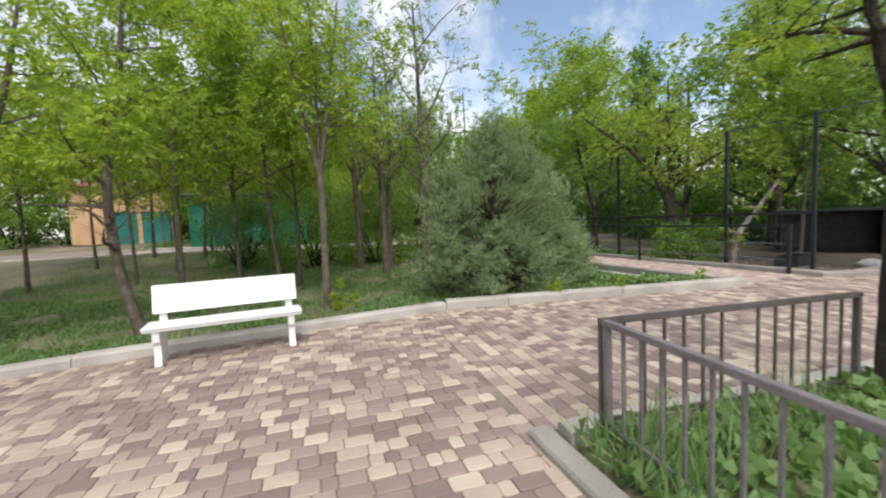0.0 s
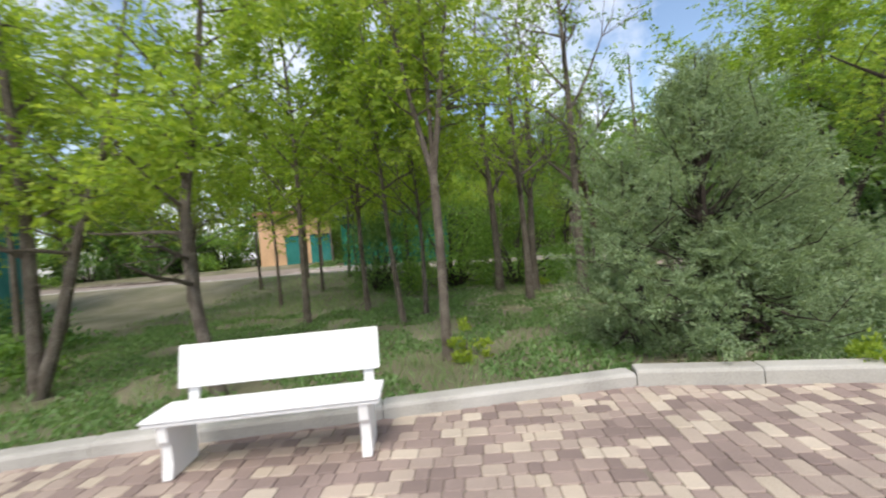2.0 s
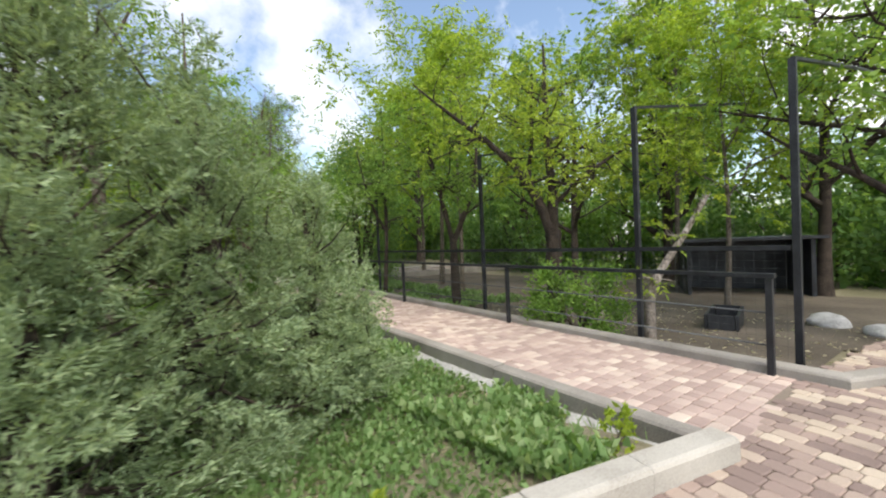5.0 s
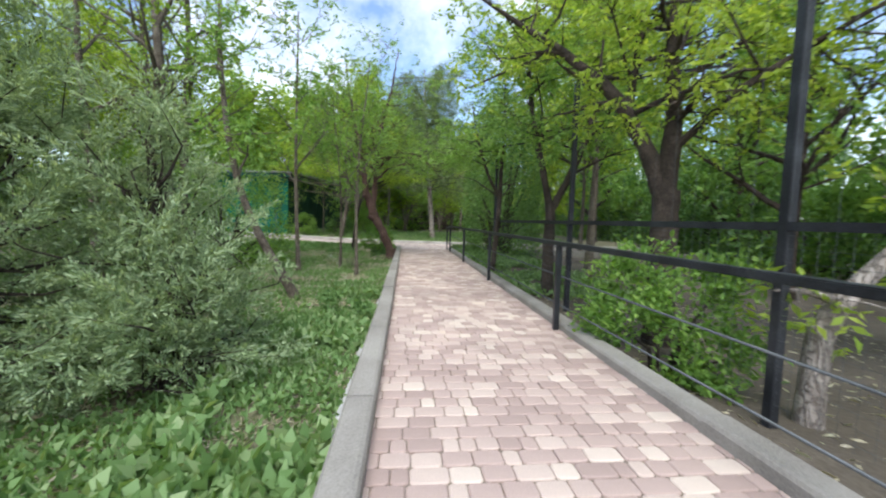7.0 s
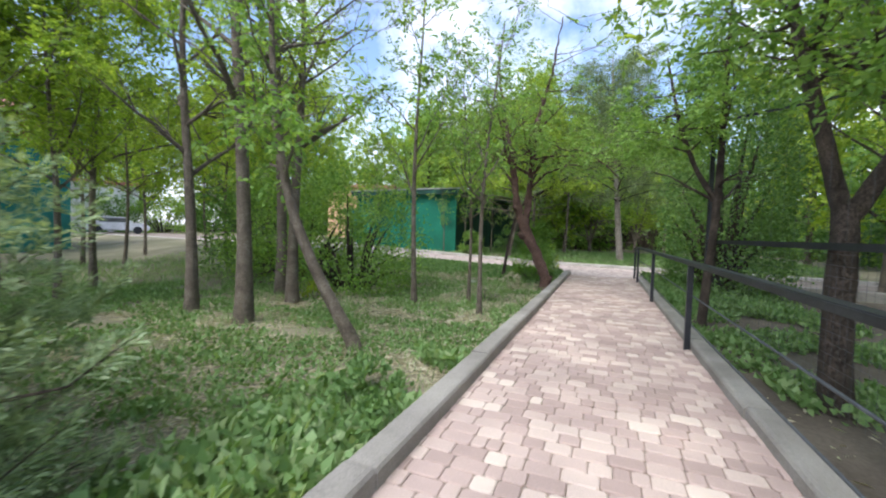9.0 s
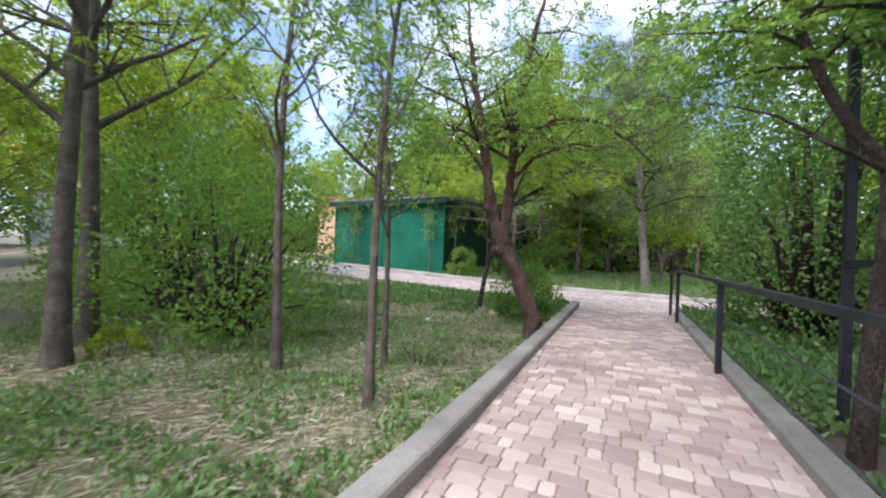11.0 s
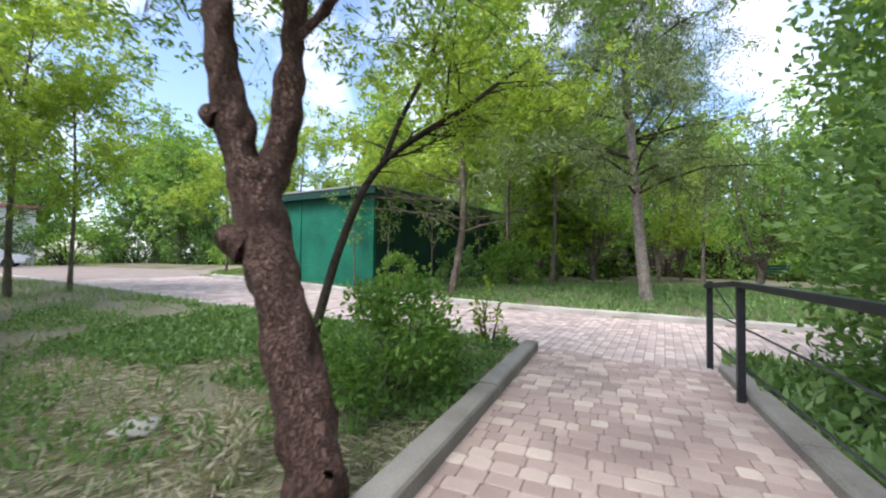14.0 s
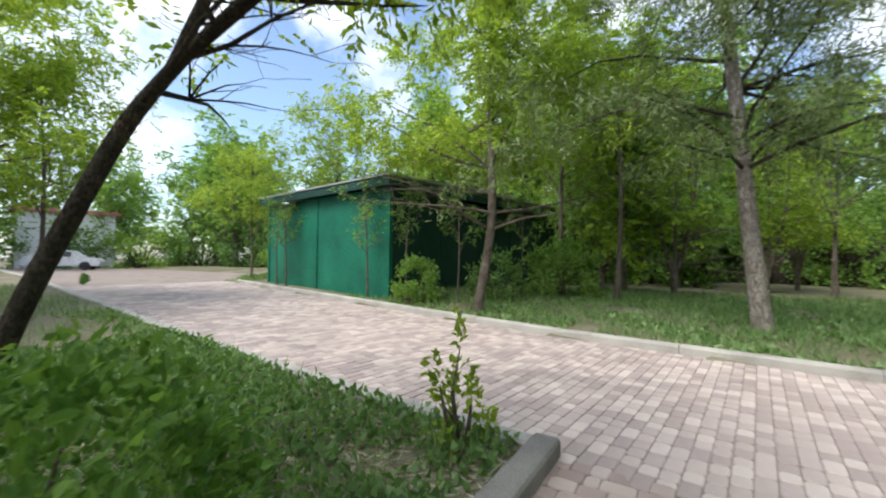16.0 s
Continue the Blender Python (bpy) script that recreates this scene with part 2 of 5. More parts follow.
# ---- helpers for building ----
def part(name, bm, mat, parent=None, label="", smooth=False):
    """One mesh object out of a bmesh, under a thing or a part."""
    me = bpy.data.meshes.new(name)
    bmesh.ops.recalc_face_normals(bm, faces=bm.faces)
    bm.to_mesh(me)
    bm.free()
    me.materials.append(mat)
    if smooth:
        me.polygons.foreach_set("use_smooth", [True] * len(me.polygons))
    ob = new(name, me)
    if parent is not None:
        ob.parent = parent
    if label:
        ob["label"] = label
    return ob


def raw_mesh(name, verts, faces, mat, smooth=False):
    me = bpy.data.meshes.new(name)
    me.from_pydata([tuple(v) for v in verts] if not isinstance(verts, np.ndarray) else verts.tolist(), [], faces if isinstance(faces, list) else faces.tolist())
    me.materials.append(mat)
    if smooth:
        me.polygons.foreach_set("use_smooth", [True] * len(me.polygons))
    return me


def empty(name, x, y, z, turn=0.0, label="", category="", group="", kind=""):
    ob = new(name)
    ob.matrix_world = pose(x, y, z, 0, 0, turn)
    return tagged(ob, label, category, group, kind)


def box(bm, lo, hi, bevel=0.0, m=None):
    """A box between two corners, its edges taken off."""
    made = bmesh.ops.create_cube(bm, size=1.0)
    vs = made["verts"]
    c = [(p + q) / 2 for p, q in zip(lo, hi)]
    s = [abs(q - p) for p, q in zip(lo, hi)]
    for v in vs:
        v.co = Vector((c[0] + v.co.x * s[0], c[1] + v.co.y * s[1], c[2] + v.co.z * s[2]))
    if bevel:
        es = list({e for v in vs for e in v.link_edges})
        out = bmesh.ops.bevel(bm, geom=es, offset=bevel, segments=2, affect="EDGES", clamp_overlap=True)
        vs = list({v for f in out["faces"] for v in f.verts} | {v for v in vs if v.is_valid})
    if m is not None:
        for v in vs:
            v.co = m @ v.co
    return bm


def tube(points, radii, sides=8, close=True):
    """Vertices and faces of a tube along points."""
    pts = [Vector(p) for p in points]
    verts, faces = [], []
    side = None
    for i, p in enumerate(pts):
        d = (pts[min(i + 1, len(pts) - 1)] - pts[max(i - 1, 0)]).normalized()
        if side is None:
            side = d.orthogonal().normalized()
        side = (side - d * side.dot(d)).normalized()
        up = d.cross(side)
        for k in range(sides):
            w = 2 * math.pi * k / sides
            verts.append(p + (side * math.cos(w) + up * math.sin(w)) * radii[i])
    for i in range(len(pts) - 1):
        for k in range(sides):
            q = (k + 1) % sides
            faces.append([i * sides + k, i * sides + q, (i + 1) * sides + q, (i + 1) * sides + k])
    if close:
        faces.append(list(range(sides - 1, -1, -1)))
        n = (len(pts) - 1) * sides
        faces.append([n + k for k in range(sides)])
    return verts, faces


def tube_part(name, points, radius, mat, parent, sides=8, label=""):
    v, f = tube(points, radius if isinstance(radius, (list, tuple)) else [radius] * len(points), sides)
    ob = new(name, raw_mesh(name, v, f, mat, sides > 5))
    ob.parent = parent
    if label:
        ob["label"] = label
    return ob


def fronds(base, leaves, leaf, rng, droop=0.0, stray=0.9):
    """Places and ways of compound leaves: seven leaflets along each drooping stalk."""
    k = max(1, leaves // 7)
    start = base[rng.integers(0, len(base), k)] + rng.normal(0, leaf * stray, (k, 3))
    way = rng.normal(0, 1, (k, 3)) + np.array([0, 0, -0.35 - droop])
    way /= np.linalg.norm(way, axis=1, keepdims=True) + 1e-9
    side = np.cross(way, np.array([0.0, 0.0, 1.0]) + rng.normal(0, 0.25, (k, 3)))
    side /= np.linalg.norm(side, axis=1, keepdims=True) + 1e-9
    stalk = (leaf * 2.3 * rng.uniform(0.7, 1.3, k))[:, None]
    places, ways = [], []
    for j in range(7):
        turn = 0.0 if j == 6 else (0.9 if j % 2 else -0.9)
        places.append(start + way * stalk * ((j // 2 + 1) / 4))
        ways.append(way * (1.0 if j == 6 else 0.55) + side * turn + np.array([0, 0, -0.18]))
    return np.concatenate(places), np.concatenate(ways)


def oval_leaf_mesh(name, centres, ways, length, width, rng, mat, cup=0.18):
    """Broad pointed leaves of six corners, folded along the midrib."""
    n = len(centres)
    c, d = np.asarray(centres, float), np.asarray(ways, float)
    d = d / (np.linalg.norm(d, axis=1, keepdims=True) + 1e-9)
    s = np.cross(d, np.array([0.0, 0.0, 1.0]) + rng.normal(0, 0.5, (n, 3)))
    s /= np.linalg.norm(s, axis=1, keepdims=True) + 1e-9
    u = np.cross(s, d)
    ln, wd = (length * rng.uniform(0.55, 1.3, n))[:, None], (width * rng.uniform(0.75, 1.25, n))[:, None]
    v = np.empty((n, 6, 3))
    for k, (along, across, up) in enumerate([(0, 0, 0), (0.28, 0.45, 1), (0.66, 0.42, 0.8), (1, 0, -0.6), (0.66, -0.42, 0.8), (0.28, -0.45, 1)]):
        v[:, k] = c + d * ln * along + s * wd * across + u * wd * cup * up
    at = (np.arange(n) * 6)[:, None]
    faces = np.concatenate([at + np.array([[0, 1, 2, 3]]), at + np.array([[0, 3, 4, 5]])])
    return raw_mesh(name, v.reshape(-1, 3), faces, mat)


def leaf_mesh(name, centres, ways, length, width, rng, mat, fold=0.25):
    """Many small folded leaves, each a kite of two halves that starts at its centre and points along its way."""
    n = len(centres)
    c, d = np.asarray(centres, float), np.asarray(ways, float)
    d = d / (np.linalg.norm(d, axis=1, keepdims=True) + 1e-9)
    r = rng.normal(size=(n, 3))
    s = np.cross(d, r)
    s /= np.linalg.norm(s, axis=1, keepdims=True) + 1e-9
    u = np.cross(s, d)
    ln = (length * rng.uniform(0.6, 1.35, n))[:, None]
    wd = (width * rng.uniform(0.7, 1.3, n))[:, None]
    v = np.empty((n, 4, 3))
    v[:, 0] = c
    v[:, 1] = c + d * ln * 0.45 + s * wd * 0.5 + u * wd * fold
    v[:, 2] = c + d * ln - u * wd * fold * 0.6
    v[:, 3] = c + d * ln * 0.45 - s * wd * 0.5 + u * wd * fold
    me = bpy.data.meshes.new(name)
    me.vertices.add(n * 4)
    me.vertices.foreach_set("co", v.reshape(-1))
    me.loops.add(n * 4)
    me.loops.foreach_set("vertex_index", np.arange(n * 4, dtype=np.int32))
    me.polygons.add(n)
    me.polygons.foreach_set("loop_start", np.arange(0, n * 4, 4, dtype=np.int32))
    me.materials.append(mat)
    me.update(calc_edges=True)
    return me


# ---- the ground's heights ----
def smooth(lo, hi, x):
    t = min(1.0, max(0.0, (x - lo) / (hi - lo)))
    return t * t * (3 - 2 * t)


def road_z(x):
    return 0.38 * smooth(7.0, -9.0, x) if x < 7 else 0.0


KERB_LINE = [(-30.0, 3.4), (-14.0, 6.5), (-6.0, 8.08), (-3.36, 8.51), (1.26, 8.91), (4.3, 8.25), (5.22, 8.04), (6.78, 7.71)]
FAR_KERB = [(40.0, 24.2), (20.0, 26.7), (14.0, 27.65), (9.4, 28.4), (7.4, 28.75), (3.7, 29.3), (0.0, 29.75), (-4.0, 30.2), (-7.4, 30.75), (-8.9, 31.6), (-9.6, 33.2), (-10.2, 37.0)]
NEAR_KERB = [(-40.0, 29.5), (-14.0, 26.6), (-6.0, 25.55), (-0.2, 25.1), (4.5, 24.82), (6.74, 24.72)]
NEAR_RIGHT = [(8.95, 24.45), (14.0, 23.9), (40.0, 21.0)]
PLAZA = [(-30, -12), (16, -12), (16, 4.5), (12, 7.6), (8.9, 7.9), (6.8, 7.78), (5.22, 8.12), (4.3, 8.33), (1.26, 9.0), (-3.36, 8.59), (-6.0, 8.16), (-14, 6.58), (-30, 3.5)]
ROAD = [(40, 21.0), (14, 23.9), (8.95, 24.45), (6.74, 24.72), (4.5, 24.78), (-0.2, 25.05), (-6, 25.5), (-14, 26.55), (-40, 29.4), (-40, 38.5), (-20, 38.2), (-12, 38.0), (-10.2, 37.0),
        (-9.6, 33.2), (-8.9, 31.6), (-7.4, 30.75), (-4, 30.2), (0, 29.75), (3.7, 29.3), (7.4, 28.75), (9.4, 28.4), (14, 27.65), (20, 26.7), (40, 24.2)]


def line_y(line, x):
    pts = sorted(line)
    for (x0, y0), (x1, y1) in zip(pts, pts[1:]):
        if x0 <= x <= x1:
            return y0 + (y1 - y0) * (x - x0) / max(1e-6, x1 - x0)
    return pts[0][1] if x < pts[0][0] else pts[-1][1]


def inside(poly, x, y):
    hit = False
    j = len(poly) - 1
    for i in range(len(poly)):
        (xi, yi), (xj, yj) = poly[i], poly[j]
        if (yi > y) != (yj > y) and x < (xj - xi) * (y - yi) / (yj - yi) + xi:
            hit = not hit
        j = i
    return hit


def lawn_z(x, y):
    """Height of the open ground."""
    if 0.40 - 0.088 * (5.13 - y) < x < 6.0 and y < 5.05 - 0.108 * (x - 0.5):
        return -0.01 + 0.03 * noise.noise((x * 2, y * 2, 5))
    if inside(PLAZA, x, y):
        return -0.10
    if inside(ROAD, x, y):
        return road_z(x) - 0.09
    if 6.7 < x < 8.95 and 7 < y < 25:
        return -0.10
    wob = 0.05 * noise.noise((x * 0.5, y * 0.5, 0)) + 0.02 * noise.noise((x * 2.1, y * 2.1, 3))
    if x >= 8.9 and y < 24.6:
        z = -0.16 - 0.12 * smooth(9.2, 14, x) + wob
        return z + (0.2 * smooth(22.5, 24.4, y))
    if y > 26 and y > line_y(FAR_KERB[:9], x) - 0.3:
        f = line_y(FAR_KERB[:9], x)
        return road_z(x) + 0.04 + 0.20 * smooth(f, f + 3.0, y) + wob * smooth(f, f + 2, y)
    k = line_y(KERB_LINE, x)
    z = -0.02 - 0.13 * smooth(k, k + 2.2, y) + wob * smooth(k, k + 1.5, y)
    n = line_y(NEAR_KERB, x)
    return z + (road_z(x) + 0.06 - z) * smooth(n - 6.0, n - 0.2, y)

# ---- structure: ground, paving, kerbs ----
def grid_axis(spans):
    out = []
    for lo, hi, step in spans:
        out += list(np.arange(lo, hi - 1e-6, step))
    return out + [spans[-1][1]]


gx = grid_axis([(-400, -60, 42.5), (-60, -20, 4), (-20, -6, 0.7), (-6, 10.4, 0.2), (10.4, 18, 0.6), (18, 60, 4.2), (60, 400, 42.5)])
gy = grid_axis([(-400, -60, 42.5), (-60, -2, 4), (-2, 7, 0.5), (7, 26.6, 0.2), (26.6, 36, 0.35), (36, 60, 3), (60, 400, 42.5)])
gv = [(x, y, lawn_z(x, y)) for y in gy for x in gx]
nx = len(gx)
gf = [[j * nx + i, j * nx + i + 1, (j + 1) * nx + i + 1, (j + 1) * nx + i] for j in range(len(gy) - 1) for i in range(nx - 1)]
ground = tagged(new("ground", raw_mesh("ground", gv, gf, M_SOIL, True)), "uneven park soil with sparse grass and leaf litter", "ground", kind="structure")

ex, ey = np.arange(9.06, 17.6, 0.3), np.arange(7.7, 24.2, 0.3)
ev = [(x, y, lawn_z(x, y) + 0.015) for y in ey for x in ex]
ef = [[j * len(ex) + i, j * len(ex) + i + 1, (j + 1) * len(ex) + i + 1, (j + 1) * len(ex) + i] for j in range(len(ey) - 1) for i in range(len(ex) - 1)]
ef = [q for q in ef if not any(inside(PLAZA, ev[i][0], ev[i][1]) or inside(ROAD, ev[i][0], ev[i][1]) for i in q)]
tagged(new("ground_enclosure", raw_mesh("ground_enclosure", ev, ef, M_SOIL_BARE, True)), "bare trodden dark soil inside the enclosure", "ground", kind="structure")


def paver_shape(lx, ly, edge=0.007, joint=0.0022, cut=0.016):
    """A paver centred on its own origin, top at zero: corners knocked off, chamfered rim and sides that go into the joint."""
    hx, hy = lx / 2 - joint, ly / 2 - joint
    ring = lambda ax, ay, z, k: [(-ax + k, -ay, z), (ax - k, -ay, z), (ax, -ay + k, z), (ax, ay - k, z), (ax - k, ay, z), (-ax + k, ay, z), (-ax, ay - k, z), (-ax, -ay + k, z)]
    v = ring(hx - edge, hy - edge, 0.0, cut) + ring(hx, hy, -edge * 0.8, cut) + ring(hx, hy, -0.035, cut)
    f = [list(range(8))]
    for k in range(8):
        q = (k + 1) % 8
        f += [[8 + k, 8 + q, q, k], [16 + k, 16 + q, 8 + q, 8 + k]]
    return v, f


def row_spans(poly, v, turn):
    """Where the row at v (across the rows' direction) lies in the polygon."""
    c, s = math.cos(turn), math.sin(turn)
    pts = [(c * x + s * y, -s * x + c * y) for x, y in poly]
    cuts = []
    for (u0, v0), (u1, v1) in zip(pts, pts[1:] + pts[:1]):
        if (v0 > v) != (v1 > v):
            cuts.append(u0 + (u1 - u0) * (v - v0) / (v1 - v0))
    cuts.sort()
    return list(zip(cuts[::2], cuts[1::2]))


def lay_pavers(parent, poly, turn_deg, row, lengths, weights, mats, pick, seed, height=lambda x, y: 0.0, keep=None):
    """Rows of pavers over a polygon: those in the picked stretch are parts, the rest one joined part."""
    rng = random.Random(seed)
    turn = radians(turn_deg)
    c, s = math.cos(turn), math.sin(turn)
    vs = [-s * x + c * y for x, y in poly]
    shapes, verts, faces, singles = {}, [], [], 0
    v = min(vs) + row / 2
    while v < max(vs):
        for u0, u1 in row_spans(poly, v, turn):
            u = u0 - rng.uniform(0, 0.12)
            while u < u1:
                ln = rng.choices(lengths, weights)[0]
                if u + ln > u1 + 0.06:
                    ln = u1 - u
                if ln < 0.05:
                    break
                uc = u + ln / 2
                x, y = c * uc - s * v, s * uc + c * v
                u += ln
                if keep and not keep(x, y):
                    continue
                z = height(x, y) + rng.gauss(0, 0.0018)
                tilt = (rng.gauss(0, 0.006), rng.gauss(0, 0.006), turn + rng.gauss(0, 0.008))
                key = round(ln, 3)
                if singles < 290 and key in lengths and pick(x, y):
                    if key not in shapes:
                        shapes[key] = raw_mesh("paver", *paver_shape(key, row), mats[0])
                    ob = new("paver", shapes[key])
                    ob.parent = parent
                    ob.matrix_basis = Matrix.LocRotScale((x, y, z), Euler(tilt), None)
                    singles += 1
                else:
                    m = Matrix.LocRotScale((x, y, z), Euler(tilt), None)
                    pv, pf = paver_shape(ln, row)
                    n = len(verts)
                    verts += [m @ Vector(p) for p in pv]
                    faces += [[i + n for i in f] for f in pf]
        v += row
    ob = tagged(new("paver_field", raw_mesh("paver_field", verts, faces, mats[1])), "many concrete pavers laid in rows", kind="stuff")
    ob.parent = parent


def bed_sheet(name, poly, z, mat, height=None):
    """The sand bed under pavers: a thin slab over the polygon."""
    bm = bmesh.new()
    vs = [bm.verts.new((x, y, (height(x, y) if height else 0) + z)) for x, y in poly]
    f = bm.faces.new(vs)
    bmesh.ops.triangulate(bm, faces=[f])
    if height:
        for cut in range(-38, 40, 2):
            geom = bm.verts[:] + bm.edges[:] + bm.faces[:]
            bmesh.ops.bisect_plane(bm, geom=geom, plane_co=(cut, 0, 0), plane_no=(1, 0, 0))
        for p in bm.verts:
            p.co.z = height(p.co.x, p.co.y) + z
    ext = bmesh.ops.extrude_face_region(bm, geom=bm.faces[:])
    for g in ext["geom"]:
        if isinstance(g, bmesh.types.BMVert):
            g.co.z -= 0.05
    return part(name, bm, mat)


PLAZA_A = [(-16, -3), (-0.38, -3), (0.34, 5.2), (0.86, 8.98), (-3.36, 8.59), (-6.0, 8.16), (-14, 6.58), (-16, 6.2)]
PLAZA_B = [(0.34, 5.2), (0.5, 5.06), (3.2, 4.76), (6.0, 4.46), (6.0, -3), (16, -3), (16, 4.5), (12, 7.6), (8.9, 7.92), (6.8, 7.80), (5.22, 8.12), (4.3, 8.33), (1.26, 9.0), (0.86, 8.98)]
RAMP = [(6.78, 7.8), (8.9, 7.92), (8.9, 24.45), (6.78, 24.72)]
plaza_left = tagged(bed_sheet("pavement_plaza_left", PLAZA_A, -0.012, M_JOINT), "brown and cream concrete paving in mixed rows", "pavement", kind="structure")
plaza_right = tagged(bed_sheet("pavement_plaza_right", PLAZA_B, -0.012, M_JOINT), "brown concrete paving with rows turned across", "pavement", kind="structure")
path_floor = tagged(bed_sheet("pavement_path", RAMP, -0.012, M_JOINT), "pinkish concrete paved footpath between kerbs", "pavement", kind="structure")
road_floor = tagged(bed_sheet("road", ROAD, -0.012, M_ROADBASE, lambda x, y: road_z(x)), "pale pinkish paved park road", "road", kind="structure")


def kerb_run(name, line, width, top, foot, mat, label, length=1.0, height=None, side=1):
    """A run of kerb stones along a line; the line is the paving's edge, the stones lie on its left (side 1) or right."""
    run = tagged(new(name), label, "kerb", kind="structure")
    rng = random.Random(len(line) * 7 + int(width * 100))
    prof = [(0.0, foot), (0.0, top - 0.03), (0.012, top - 0.009), (0.035, top), (width - 0.02, top), (width, top - 0.02), (width, foot)]
    pts = [Vector((x, y)) for x, y in line]
    for p, q in zip(pts, pts[1:]):
        d = q - p
        n = max(1, round(d.length / length))
        if d.length > 25:
            n = 8
        nrm = Vector((-d.y, d.x)).normalized() * side
        for i in range(n):
            e0, e1 = p + d * (i / n) + d.normalized() * 0.004, p + d * ((i + 1) / n) - d.normalized() * 0.004
            bm = bmesh.new()
            loops = []
            lift, push = rng.gauss(0, 0.004), rng.gauss(0, 0.004)
            for e in (e0, e0.lerp(e1, 0.02), e0.lerp(e1, 0.98), e1):
                h = height(e.x, e.y) if height else 0.0
                dip = 0.006 if e in (e0, e1) else 0.0
                loops.append([bm.verts.new((e.x + nrm.x * (w + push), e.y + nrm.y * (w + push), h + (z + lift - dip if z > foot else z))) for w, z in prof])
            for a, b in zip(loops, loops[1:]):
                for k in range(len(prof) - 1):
                    bm.faces.new((a[k], a[k + 1], b[k + 1], b[k]))
            bm.faces.new(loops[0][::-1])
            bm.faces.new(loops[-1])
            part("kerb_stone", bm, mat, run)
    return run


kerb_run("kerb_lawn_grey", KERB_LINE[:5], 0.19, 0.12, -0.25, M_KERB, "grey concrete kerb edging the lawn", 2.0)
kerb_run("kerb_lawn_pale", KERB_LINE[4:], 0.20, 0.15, -0.25, M_KERB_PALE, "pale worn limestone kerb edging the juniper bed", 1.0)
kerb_run("kerb_path_lawn_side", [(6.83, 7.86), (6.83, 24.70)], 0.19, 0.125, -0.42, M_KERB_DARK, "weathered grey concrete kerb along the footpath", 2.0)
kerb_run("kerb_path_fence_side", [(8.84, 24.45), (8.84, 7.55), (9.6, 7.2), (12.0, 6.6)], 0.19, 0.10, -0.42, M_KERB_DARK, "weathered kerb under the footpath railing", 2.0)
kerb_run("kerb_road_lawn_side", NEAR_KERB, 0.17, 0.10, -0.3, M_KERB, "low concrete kerb between road and lawn", 2.0, lambda x, y: road_z(x), side=-1)
kerb_run("kerb_road_corner", NEAR_RIGHT, 0.17, 0.12, -0.3, M_KERB_DARK, "dark concrete kerb at the road corner", 2.0, None, side=-1)
kerb_run("kerb_road_far_side", FAR_KERB, 0.18, 0.13, -0.3, M_KERB, "pale concrete kerb on the far side of the road", 2.0, lambda x, y: road_z(x), side=-1)
kerb_run("kerb_bed", [(-0.42, -3.0), (0.30, 5.18)], 0.16, 0.07, -0.3, M_KERB_DARK, "dark kerb of the fenced planting bed", 2.0, side=-1)
kerb_run("kerb_bed_cross", [(0.48, 5.10), (3.2, 4.80), (6.0, 4.50)], 0.16, 0.12, -0.3, M_KERB, "grey kerb stones across the fenced planting bed", 1.2, side=-1)
bm = bmesh.new()
vs = []
rngm = random.Random(4)
for i in range(85):
    y = 7.95 + i * 0.2
    w = 0.05 + 0.09 * rngm.random() * (1.0 if i < 30 else 0.5)
    vs.append([bm.verts.new((6.645, y, -0.02 - 0.03 * rngm.random())), bm.verts.new((6.645 - w * 0.6, y, -0.06 - 0.03 * rngm.random())), bm.verts.new((6.645 - w * 1.5, y, -0.24))])
for a, b in zip(vs, vs[1:]):
    for k in range(2):
        bm.faces.new((a[k], a[k + 1], b[k + 1], b[k]))
tagged(part("trim_mortar_haunch", bm, M_MORTAR, None, smooth=True), "rough grey mortar haunch along the kerb foot", "mortar", kind="structure")


